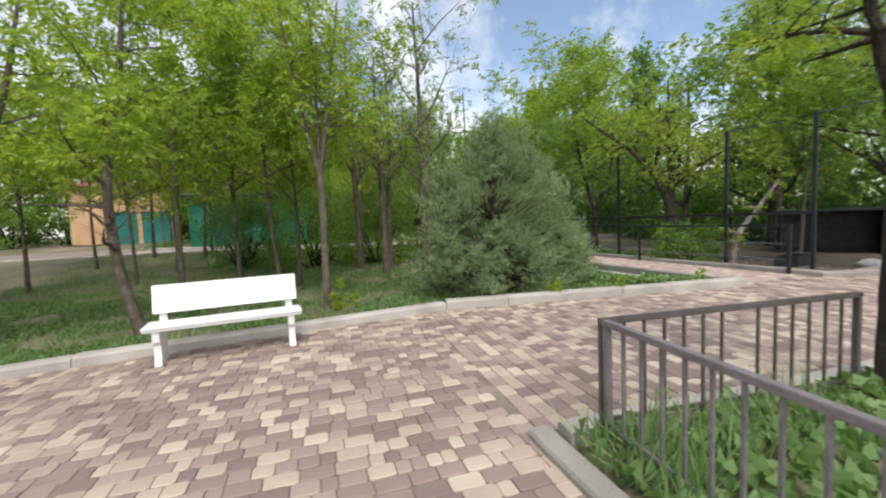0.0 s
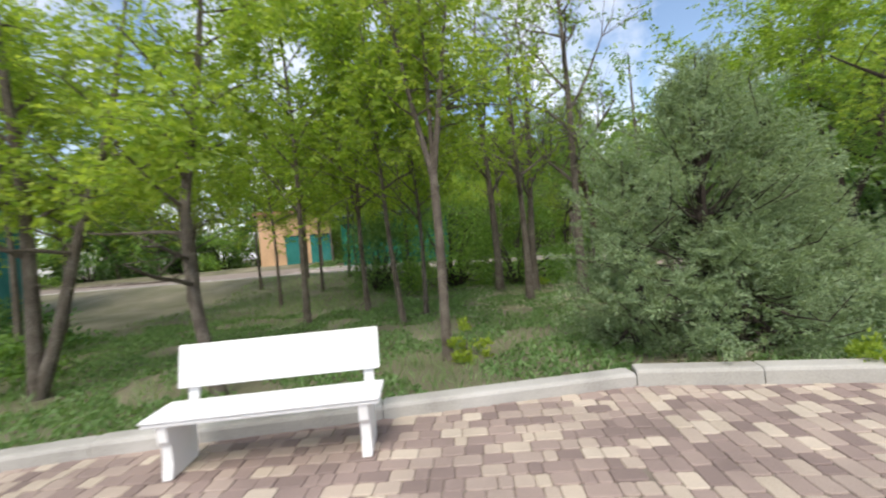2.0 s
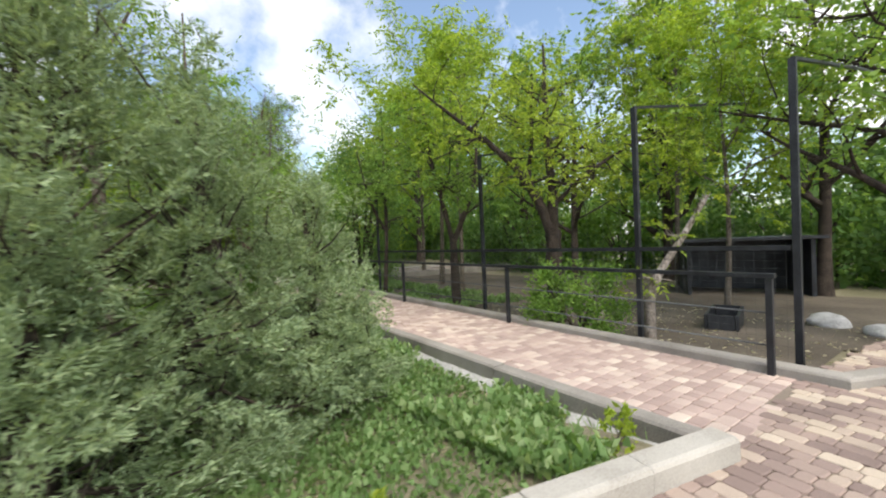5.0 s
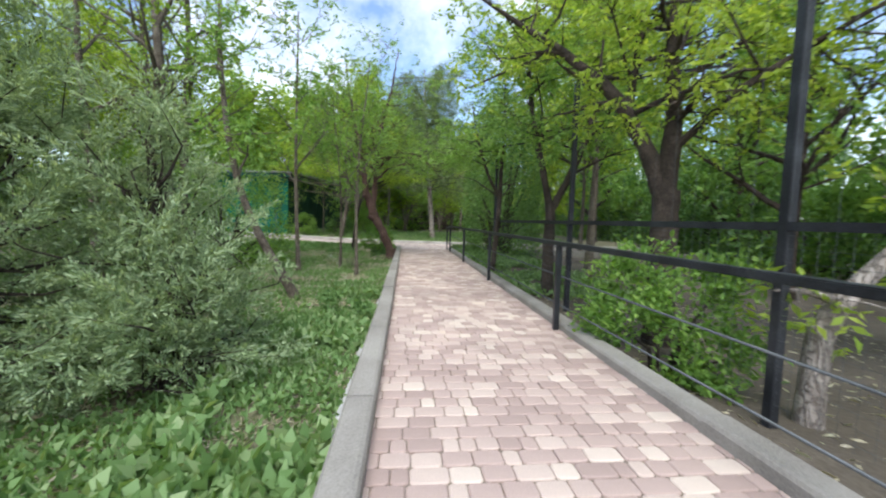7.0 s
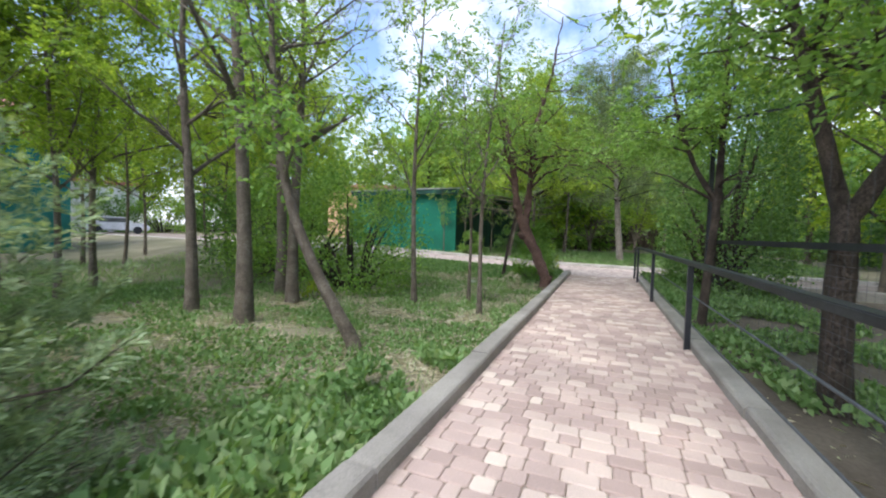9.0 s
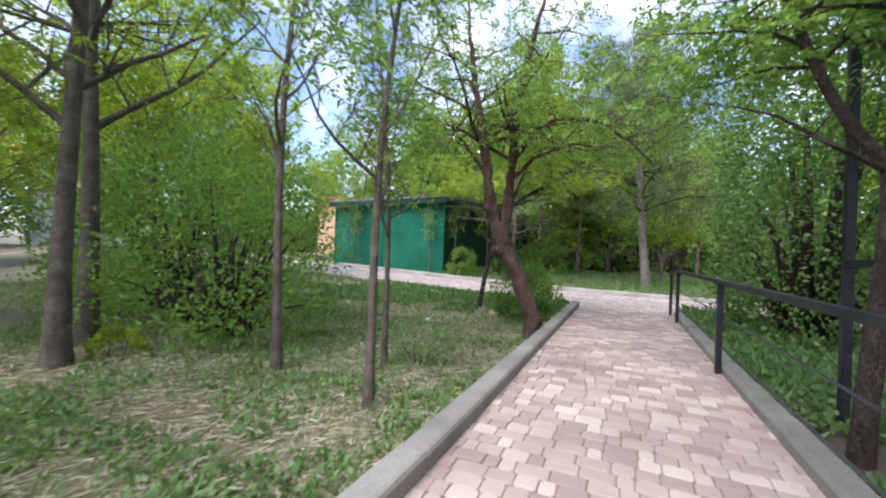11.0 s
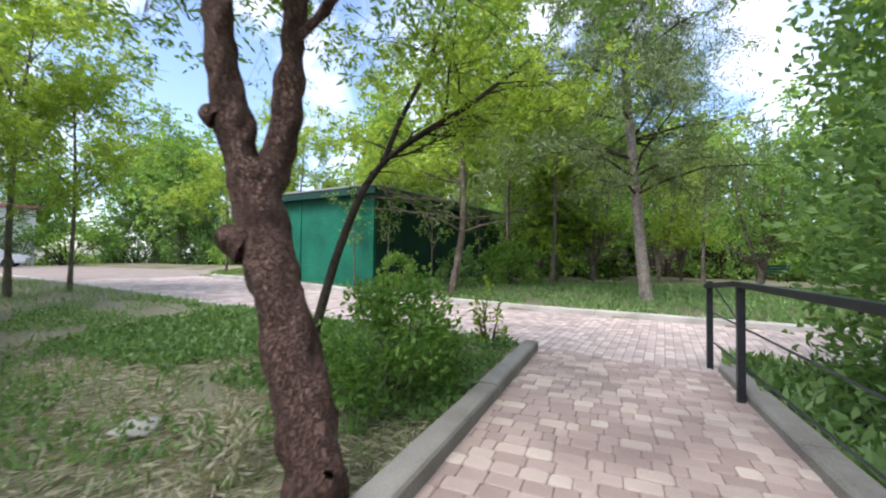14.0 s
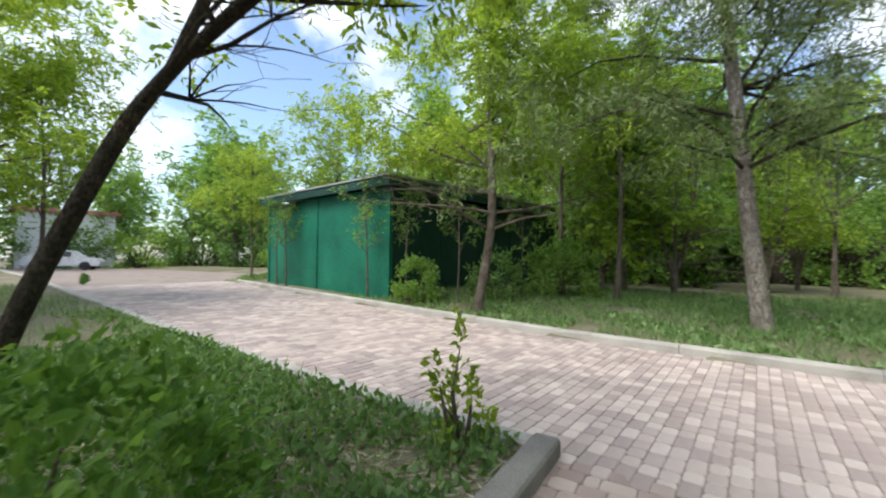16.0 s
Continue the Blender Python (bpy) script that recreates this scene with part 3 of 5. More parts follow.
# ---- trees ----
def grow(seed, height, radius, bole, limbs, spread, leaves, leaf, lean=(0, 0), droop=0.0, depth=3, crown_top=1.0, forks=0, narrow=0.35, fine=True):
    """Wood (vertices, faces) and leaf places of one tree; bole: where the first limbs leave, as a share of the height."""
    rng = random.Random(seed)
    verts, faces, tips = [], [], []

    def add(points, radii, sides):
        v, f = tube(points, radii, sides, close=False)
        n = len(verts)
        verts.extend(v)
        faces.extend([[i + n for i in q] for q in f])

    def limb(start, way, length, r, level):
        p, d = Vector(start), Vector(way).normalized()
        steps = 5 if level < 2 else 3
        pts, rad = [p.copy()], [r]
        for i in range(steps):
            d = (d + Vector((rng.gauss(0, 0.16), rng.gauss(0, 0.16), rng.gauss(0.03 - droop * 0.25, 0.12)))).normalized()
            p = p + d * length / steps
            pts.append(p.copy())
            rad.append(r * (1 - 0.75 * (i + 1) / steps))
        if fine or level < 2:
            add(pts if level < 2 else pts[::3], rad if level < 2 else rad[::3], 6 if level == 0 else (4 if level == 1 else 3))
        if level >= depth - 1:
            for q in pts[1:]:
                tips.append((q, d))
            return
        kids = rng.randint(4, 6) if level == 0 else rng.randint(3, 5)
        for k in range(kids):
            i = rng.randint(1, steps)
            w = Vector((rng.gauss(0, 1), rng.gauss(0, 1), rng.gauss(0.25 - droop, 0.5))).normalized()
            limb(pts[i], d * 0.7 + w * 0.8, length * rng.uniform(0.4, 0.65), max(0.006, rad[i] * 0.6), level + 1)

    base, top = Vector((0, 0, -0.3)), Vector((lean[0], lean[1], height * 0.85))
    pts, rad = [], []
    n = 12
    ph = rng.random() * 6
    for i in range(n + 1):
        t = i / n
        p = base.lerp(top, t)
        p.x += math.sin(ph + t * 4.2) * 0.02 * height * t
        p.y += math.cos(ph * 1.7 + t * 3.6) * 0.02 * height * t
        flare = 1 + 0.5 * max(0, 0.12 - t) / 0.12
        pts.append(p)
        rad.append(radius * flare * (1 - 0.8 * t))
    add(pts, rad, 9)
    for k in range(limbs):
        t = bole + (0.97 - bole) * (k + rng.random() * 0.8) / limbs
        i = min(n - 1, int(t * n))
        q = pts[i].lerp(pts[i + 1], t * n - i)
        w = k * 2.4 + rng.random()
        share = 1 - narrow * (t - bole) / (1 - bole)
        limb(q, (math.cos(w), math.sin(w), 0.75 - droop), spread * share * rng.uniform(0.7, 1.15), rad[i] * (0.55 if t > 0.3 else 0.65), 0)
    nrng = np.random.default_rng(seed)
    base_pts = np.array([tuple(q) for q, _ in tips])
    centres, ways = fronds(base_pts, leaves, leaf, nrng, droop)
    return verts, faces, centres, ways, nrng


PROTO = {}


def tree_kind(key, bark, leaf_mat, leaves, leaf, leaf_w=0.45, **how):
    v, f, c, w, nrng = grow(leaves=leaves, leaf=leaf, **how)
    PROTO[key] = (raw_mesh(key + "_wood", v, f, bark, True), leaf_mesh(key + "_leaves", c, w, leaf, leaf * leaf_w, nrng, leaf_mat))


def plant(key, x, y, turn=0.0, size=1.0, label="", name="tree", group="", z=None, wide=1.0):
    t = empty(name, x, y, lawn_z(x, y) if z is None else z, turn, label, "tree", group)
    t.scale = (size * wide, size * wide, size)
    for nm, me in zip(("trunk", "crown"), PROTO[key]):
        ob = new(nm, me)
        ob.parent = t
    return t


tree_kind("ash", M_BARK, L_FRESH, 10500, 0.11, seed=3, height=7.5, radius=0.07, bole=0.36, limbs=14, spread=2.3)
tree_kind("ash_b", M_BARK, L_FRESH, 9500, 0.11, seed=8, height=7.0, radius=0.066, bole=0.42, limbs=12, spread=2.0, lean=(0.5, 0.2))
tree_kind("maple", M_BARK_DARK, L_MID, 5500, 0.14, 0.6, seed=21, height=9.0, radius=0.15, bole=0.25, limbs=16, spread=3.2)
tree_kind("slim", M_BARK, L_MID, 2200, 0.09, seed=33, height=7.5, radius=0.058, bole=0.33, limbs=9, spread=1.5, lean=(0.25, 0.1))
tree_kind("bare", M_BARK, L_FRESH, 2800, 0.10, seed=41, height=9.5, radius=0.12, bole=0.35, limbs=12, spread=2.4)
tree_kind("poplar", M_BARK_DARK, L_MID, 6500, 0.20, 0.6, seed=52, fine=False, height=13.0, radius=0.2, bole=0.15, limbs=22, spread=2.2, narrow=0.7)
tree_kind("wood_edge", M_BARK, L_MID, 5200, 0.30, 0.6, seed=63, fine=False, height=11.0, radius=0.16, bole=0.12, limbs=20, spread=3.6)
tree_kind("wood_dark", M_BARK_DARK, L_DARK, 5200, 0.30, 0.6, seed=64, fine=False, height=10.0, radius=0.16, bole=0.06, limbs=20, spread=3.4)
tree_kind("wood_bright", M_BARK, L_FRESH, 5200, 0.30, 0.6, seed=65, fine=False, height=10.0, radius=0.14, bole=0.15, limbs=18, spread=3.2)


def shrub(name, x, y, rx, ry, h, count, leaf, mat, bark, label, seed, leaf_w=0.55, low=0.0, upward=0.3, category="shrub", stems=9, shell=0.55, z=None, broad=False):
    """A shrub: stems from one foot and leaves gathered in clumps over an uneven mound."""
    rng, pr = np.random.default_rng(seed), random.Random(seed)
    t = empty(name, x, y, lawn_z(x, y) if z is None else z, pr.uniform(0, 360), label, category)
    verts, faces, clumps = [], [], []
    n_cl = max(14, count // 90)
    for k in range(n_cl):
        w, u = rng.uniform(0, 2 * math.pi), rng.uniform(low, 1)
        r = math.sqrt(max(0.02, 1 - (2 * u - 0.75) ** 2 / 1.6)) * rng.uniform(shell, 1.0) ** 0.6
        clumps.append((rx * r * math.cos(w), ry * r * math.sin(w), h * u * rng.uniform(0.85, 1.05)))
    cl = np.array(clumps)
    for k in range(stems):
        q = Vector(clumps[k % n_cl]) * 0.85
        s = Vector((q.x * 0.12, q.y * 0.12, -0.15))
        mid = s.lerp(q, 0.5) + Vector((pr.gauss(0, 0.05), pr.gauss(0, 0.05), 0.08 * h))
        v, f = tube([s, mid, q], [0.018 * h + 0.006, 0.012 * h + 0.004, 0.004], 5)
        n = len(verts)
        verts += v
        faces += [[i + n for i in g] for g in f]
    tagged(new("wood", raw_mesh("wood", verts, faces, bark, True)), "thin woody shrub stems", kind="stuff").parent = t
    idx = rng.integers(0, n_cl, count)
    c = cl[idx] + rng.normal(0, 1, (count, 3)) * np.array([rx, ry, h * 0.6]) * 0.13
    c[:, 2] = np.abs(c[:, 2]) + 0.01
    ways = rng.normal(0, 1, (count, 3)) + c / np.array([rx, ry, h]) * 0.9 + np.array([0, 0, upward])
    new("foliage", (oval_leaf_mesh if broad else leaf_mesh)("foliage", c, ways, leaf, leaf * leaf_w, rng, mat)).parent = t
    return t


def juniper(x, y, lobes, seed, label):
    """A broad juniper of several lobes (dx, dy, rx, ry, height, sprays): feathery sprays that point outward and up, over dark wood."""
    rng = np.random.default_rng(seed)
    t = empty("juniper", x, y, lawn_z(x, y), 0, label, "juniper")
    verts, faces, cs, ws = [], [], [], []
    for dx, dy, rx, ry, h, sprays in lobes:
        v, f = tube([(dx * 0.3, dy * 0.3, -0.3), (dx * 0.8, dy * 0.8, h * 0.3), (dx, dy, h * 0.65), (dx, dy, h * 0.95)], [0.11, 0.085, 0.045, 0.012], 8)
        n = len(verts)
        verts += v
        faces += [[i + n for i in g] for g in f]
        per = 9
        for k in range(sprays):
            b = k // per
            if k % per == 0:
                u = (b + rng.random()) / (sprays / per)
                a = b * 2.39996 + rng.normal(0, 0.25)
                wide = (1 - min(0.999, u) ** 2.3) ** 0.75 * (0.86 + 0.22 * math.sin(a * 3 + u * 9 + seed)) * rng.choice([rng.uniform(0.5, 1.0), rng.uniform(0.85, 1.28)])
                bough = np.array([dx + rx * wide * math.cos(a), dy + ry * wide * math.sin(a), 0.05 + h * u * rng.uniform(0.93, 1.05)])
            tip = bough + rng.normal(0, 1, 3) * np.array([0.17, 0.17, 0.13])
            tip[2] = max(0.04, tip[2])
            out = np.array([math.cos(a), math.sin(a), 0.25 + 1.0 * u]) + rng.normal(0, 0.42, 3)
            out /= np.linalg.norm(out)
            ln = rng.uniform(0.28, 0.62)
            foot = tip - out * ln
            if k % 3 == 0:
                root = Vector((dx + (tip[0] - dx) * 0.08, dy + (tip[1] - dy) * 0.08, max(0.05, tip[2] * 0.72)))
                mid = root.lerp(Vector(foot), 0.55) - Vector((0, 0, 0.05))
                v, f = tube([root, mid, Vector(foot), Vector(tip)], [0.018, 0.012, 0.007, 0.002], 4, close=False)
                n = len(verts)
                verts += v
                faces += [[i + n for i in g] for g in f]
            flat = np.cross(out, np.array([0.0, 0.0, 1.0]) + rng.normal(0, 0.35, 3))
            flat /= np.linalg.norm(flat) + 1e-9
            for j in range(9):
                s = 0.08 + 0.9 * j / 9
                twig = out if j == 8 else out * 0.8 + flat * (0.75 if j % 2 else -0.75) + rng.normal(0, 0.22, 3)
                twig = twig / np.linalg.norm(twig)
                reach = ln * (0.62 - 0.38 * s) * rng.uniform(0.7, 1.25)
                m = 20
                on = rng.uniform(0.05, 1, m)
                off = rng.normal(0, 1, (m, 3))
                cs.append(foot + out * (s * ln) + np.outer(on * reach, twig) + off * 0.006)
                ws.append(twig + off * 0.42)
    tagged(new("twig_growth", raw_mesh("twig_growth", verts, faces, M_BARK_DARK, True)), "dark juniper stems and twigs", kind="stuff").parent = t
    new("foliage", leaf_mesh("foliage", np.concatenate(cs), np.concatenate(ws), 0.048, 0.012, rng, L_JUNIPER)).parent = t

# ---- things by the plaza ----
def bench():
    b = empty("bench", -1.77, 8.20, 0.0, 2.5, "white painted park bench with solid slab back", "bench")
    m = Matrix.Translation((0, 0.27, 0.50)) @ Matrix.Rotation(radians(-11), 4, "X")
    part("backrest", box(bmesh.new(), (-0.775, -0.02, 0.01), (0.775, 0.02, 0.338), 0.006, m), M_WHITE, b)
    part("seat", box(bmesh.new(), (-0.80, -0.16, 0.385), (0.80, 0.21, 0.415), 0.008), M_WHITE, b)
    part("seat_board", box(bmesh.new(), (-0.805, -0.175, 0.418), (0.805, 0.20, 0.44), 0.008), M_WHITE, b)
    for x in (-0.68, 0.68):
        bm = bmesh.new()
        prof = [(-0.12, 0.0), (0.22, 0.0), (0.21, 0.10), (0.24, 0.385), (-0.14, 0.385), (-0.13, 0.27), (-0.09, 0.23), (-0.09, 0.12)]
        a = [bm.verts.new((x - 0.035, y, z)) for y, z in prof]
        c = [bm.verts.new((x + 0.035, y, z)) for y, z in prof]
        bm.faces.new(a)
        bm.faces.new(c[::-1])
        for i in range(len(prof)):
            j = (i + 1) % len(prof)
            bm.faces.new((a[i], c[i], c[j], a[j]))
        bmesh.ops.bevel(bm, geom=bm.edges[:], offset=0.006, segments=1, affect="EDGES")
        part("leg", bm, M_WHITE, b)
        part("back_support", box(bmesh.new(), (x - 0.04, -0.012 + 0.035, -0.09), (x + 0.04, 0.05, 0.30), 0.004, m), M_WHITE, b)


bench()


def bar_railing(name, x0, y0, x1, y1, label, count, top=0.80, foot=0.06, paint=None):
    """A low iron railing: flat top and bottom rails, end posts and upright bars."""
    paint = paint or M_IRON
    d = Vector((x1 - x0, y1 - y0, 0))
    turn = math.degrees(math.atan2(d.y, d.x))
    r = empty(name, x0, y0, 0.0, turn, label, "railing")
    ln = d.length
    part("top_rail", box(bmesh.new(), (-0.02, -0.025, top - 0.035), (ln + 0.02, 0.025, top), 0.004), paint, r)
    part("bottom_rail", box(bmesh.new(), (0, -0.012, foot + 0.08), (ln, 0.012, foot + 0.105), 0.003), paint, r)
    for x in ((0.0, ln / 2, ln) if ln > 3 else (0.0, ln)):
        part("post", box(bmesh.new(), (x - 0.02, -0.02, foot - 0.2), (x + 0.02, 0.02, top - 0.036), 0.003), paint, r)
    for i in range(1, count):
        x = ln * i / count
        if abs(x - ln / 2) > 0.05:
            part("bar", box(bmesh.new(), (x - 0.008, -0.008, foot + 0.03), (x + 0.008, 0.008, top - 0.036), 0.0), paint, r)


bar_railing("railing", 0.69, 4.91, 2.75, 4.57, "low brown iron railing across the planting bed", 14)
bar_railing("railing", 0.68, 4.86, 0.06, 0.6, "low grey iron railing beside the planting bed", 30, paint=M_IRON_PALE)


# ---- footpath railing and enclosure fence ----
RAIL_Y = [8.12, 11.95, 15.82, 19.60, 23.41, 24.62]


def path_railing():
    r = empty("path_railing", 8.80, 8.12, 0.0, 0, "dark steel railing along the paved footpath", "railing")
    for i, y in enumerate(RAIL_Y):
        part("post", box(bmesh.new(), (-0.03, y - 8.12 - 0.03, -0.05), (0.03, y - 8.12 + 0.03, 1.0), 0.004), M_BLACK, r)
    part("top_rail", box(bmesh.new(), (-0.045, -0.05, 1.002), (0.045, RAIL_Y[4] - 8.12 + 0.05, 1.05), 0.006), M_BLACK, r)
    m = Matrix.Translation((0, RAIL_Y[4] - 8.12 + 0.05, 1.026)) @ Matrix.Rotation(radians(-4), 4, "X")
    part("end_rail", box(bmesh.new(), (-0.045, 0.0, -0.024), (0.045, 1.24, 0.024), 0.006, m), M_BLACK, r)
    for z in (0.30, 0.64):
        tube_part("rod", [(0.03, 0.0, z), (0.03, RAIL_Y[5] - 8.12, z)], 0.009, M_WIRE, r, 6)
    tube_part("brace", [(0.03, RAIL_Y[4] - 8.12, 0.62), (0.03, RAIL_Y[5] - 8.12, 0.98)], 0.009, M_WIRE, r, 6)


path_railing()
TALL_Y = [8.08, 9.92, 13.5, 18.85]


def enclosure_fence():
    f = empty("enclosure_fence", 9.58, 8.08, -0.1, 0, "tall dark steel enclosure fence with wire mesh", "fence")
    top = 3.5
    for y in TALL_Y:
        y -= 8.08
        part("post", box(bmesh.new(), (-0.035, y - 0.035, -0.3), (0.035, y + 0.035, top), 0.004), M_BLACK, f)
        m = Matrix.Translation((0, y, top)) @ Matrix.Rotation(radians(80), 4, "Y")
        part("arm", box(bmesh.new(), (-0.02, -0.02, 0.0), (0.02, 0.02, 5.0), 0.003, m), M_BLACK, f)
    ln = TALL_Y[-1] - 8.08
    for z, w in ((1.38, 0.03),):
        part("rail", box(bmesh.new(), (-w, 0.05, z - w), (w, ln - 0.05, z + w), 0.003), M_BLACK, f)
    verts, faces = [], []
    def wire(p, q, r=0.0013):
        v, fc = tube([p, q], [r, r], 3, close=False)
        n = len(verts)
        verts.extend(v)
        faces.extend([[i + n for i in g] for g in fc])
    for i in range(int(ln / 0.1)):
        wire((-0.02, 0.1 * i, 0.1), (-0.02, 0.1 * i, 1.36))
    for k in range(14):
        wire((-0.02, 0, 0.15 + 0.09 * k), (-0.02, ln, 0.15 + 0.09 * k))
    for i in range(int(ln / 0.3)):
        wire((-0.02, 0.3 * i, 1.4), (-0.02, 0.3 * i, top))
    new("wire_mesh", raw_mesh("wire_mesh", verts, faces, M_WIRE)).parent = f


enclosure_fence()


# ---- buildings ----
def wall_between(bm, p, q, z0, z1, thick):
    d = Vector((q[0] - p[0], q[1] - p[1], 0))
    m = Matrix.Translation((p[0], p[1], 0)) @ Matrix.Rotation(math.atan2(d.y, d.x), 4, "Z")
    return box(bm, (0, 0, z0), (d.length, thick, z1), 0.004, m)


def green_hut():
    h = empty("green_hut", 0.42, 30.48, road_z(0.4), math.degrees(math.atan2(0.9, -6.7)) - 180, "dark green sheet-clad hut beside the road", "hut")
    # local: x runs along the front to the left as negative, y to the back
    L, D, H = 6.9, 17.5, 3.25
    part("front_wall", box(bmesh.new(), (-L, 0.0, -0.4), (0, 0.12, H), 0.01), M_GREEN, h)
    # side and back cladding: same sheet as the front, its shade painted as darker green
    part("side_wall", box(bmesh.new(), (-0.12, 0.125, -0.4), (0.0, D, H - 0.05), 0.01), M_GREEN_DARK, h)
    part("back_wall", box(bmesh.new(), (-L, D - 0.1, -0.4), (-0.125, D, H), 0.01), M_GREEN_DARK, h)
    part("left_wall", box(bmesh.new(), (-L, 0.125, -0.4), (-L + 0.12, D - 0.105, H), 0.01), M_GREEN, h)
    for x in (-L + 0.02, -3.6, -0.02):
        part("corner_batten", box(bmesh.new(), (x - 0.05, -0.04, -0.3), (x + 0.05, -0.002, H), 0.006), M_GREEN, h)
    # side battens carry the side wall's painted shade too
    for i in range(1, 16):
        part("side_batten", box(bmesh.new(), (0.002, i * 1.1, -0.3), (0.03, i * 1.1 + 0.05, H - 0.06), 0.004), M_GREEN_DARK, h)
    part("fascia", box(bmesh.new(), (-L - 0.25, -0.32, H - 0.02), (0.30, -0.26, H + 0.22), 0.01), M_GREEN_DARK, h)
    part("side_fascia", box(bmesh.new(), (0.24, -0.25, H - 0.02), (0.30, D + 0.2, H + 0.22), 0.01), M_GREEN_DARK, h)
    m = Matrix.Translation((0, -0.3, H + 0.24)) @ Matrix.Rotation(radians(1.0), 4, "X")
    part("roof", box(bmesh.new(), (-L - 0.3, -0.05, 0.0), (0.36, D + 0.4, 0.06), 0.01, m), material("grey_roof_sheet", (0.30, 0.31, 0.31), 0.6, scale=1, fine=20), h)


green_hut()


def teal_house():
    h = empty("teal_house", -15.25, 17.8, lawn_z(-15.25, 17.8), 24.0, "teal plastered house with red sheet roof", "house")
    H = 5.0
    W = 11.0
    x0, x1 = -2.5, -0.95      # window opening along the front
    z0, z1 = 2.05, 3.45
    bm = bmesh.new()
    box(bm, (-W, 0, -0.5), (x0, 0.3, H), 0.0)
    box(bm, (x1, 0, -0.5), (0, 0.3, H), 0.0)
    box(bm, (x0, 0, -0.5), (x1, 0.3, z0), 0.0)
    box(bm, (x0, 0, z1), (x1, 0.3, H), 0.0)
    part("front_wall", bm, M_TEAL, h)
    part("side_wall", box(bmesh.new(), (-0.3, 0.305, -0.5), (0, 4.6, H), 0.0), M_TEAL, h)
    part("back_wall", box(bmesh.new(), (-W, 4.3, -0.5), (-0.305, 4.6, H), 0.0), M_TEAL, h)
    w = new("window")
    w.parent = h
    for a, b in ((x0, x0 + 0.09), (x1 - 0.09, x1), ((x0 + x1) / 2 - 0.05, (x0 + x1) / 2 + 0.05)):
        part("frame_bar", box(bmesh.new(), (a, 0.08, z0), (b, 0.17, z1), 0.008), M_BROWNWOOD, w)
    for a, b in ((z0, z0 + 0.09), (z1 - 0.09, z1)):
        part("frame_rail", box(bmesh.new(), (x0 + 0.09, 0.085, a), (x1 - 0.09, 0.165, b), 0.008), M_BROWNWOOD, w)
    part("pane", box(bmesh.new(), (x0 + 0.09, 0.12, z0 + 0.09), (x1 - 0.09, 0.13, z1 - 0.09)), M_GLASS, w)
    part("sill", box(bmesh.new(), (x0 - 0.08, -0.08, z0 - 0.06), (x1 + 0.08, 0.12, z0 - 0.004), 0.01), M_BROWNWOOD, w)
    bm = bmesh.new()
    prof = [(-0.7, H - 0.05), (2.3, H + 1.6), (5.3, H - 0.05), (5.3, H + 0.07), (2.3, H + 1.74), (-0.7, H + 0.07)]
    for x in (-W - 0.4, 0.5):
        bm.faces.new([bm.verts.new((x, y, z)) for y, z in prof])
    bm.verts.ensure_lookup_table()
    for i in range(6):
        j = (i + 1) % 6
        bm.faces.new((bm.verts[i], bm.verts[j], bm.verts[6 + j], bm.verts[6 + i]))
    roof = part("roof", bm, M_REDROOF, h)
    a = math.atan2(1.67, 3.0)
    for i in range(28):
        x = -W - 0.2 + i * 0.42
        m = Matrix.Translation((x, -0.7, H + 0.07)) @ Matrix.Rotation(a, 4, "X")
        part("seam", box(bmesh.new(), (-0.012, 0, 0), (0.012, 3.4, 0.03), 0.0, m), M_REDROOF, roof)
    part("eave_board", box(bmesh.new(), (-W - 0.4, -0.74, H - 0.12), (0.5, -0.705, H + 0.08), 0.006), material("dark_eave", (0.05, 0.05, 0.06), 0.6), h)


teal_house()


def far_block(name, x, y, turn, w, d, h, wall, roof, label, doors=()):
    b = empty(name, x, y, lawn_z(x, y), turn, label, "building")
    part("wall", box(bmesh.new(), (-w / 2, 0, -0.5), (w / 2, d, h), 0.02), wall, b)
    part("roof", box(bmesh.new(), (-w / 2 - 0.3, -0.4, h + 0.004), (w / 2 + 0.3, d + 0.3, h + 0.3), 0.03), roof, b)
    for k, (a, c, top, mat) in enumerate(doors):
        part("door", box(bmesh.new(), (a, -0.06, -0.1), (c, -0.004, top), 0.01), mat, b)
        part("door_frame", box(bmesh.new(), (a - 0.08, -0.09, top), (c + 0.08, -0.003, top + 0.1), 0.01), M_GREEN_DARK, b)


far_block("peach_building", -12.7, 41.0, 14, 6, 6, 4.4, M_ORANGE, M_REDROOF, "peach plastered building with red roof edge and green doors", [(-0.9, 0.9, 2.4, M_TEAL), (1.2, 3.0, 2.4, M_TEAL)])

# ---- trees, space by space ----
def several(key, places, label, group, name="tree"):
    pr = random.Random(len(places) + len(key))
    for i, p in enumerate(places):
        plant(key if i % 2 == 0 or key + "_b" not in PROTO else key + "_b", p[0], p[1], pr.uniform(0, 360), p[2] if len(p) > 2 else pr.uniform(0.85, 1.15), label, name, group)


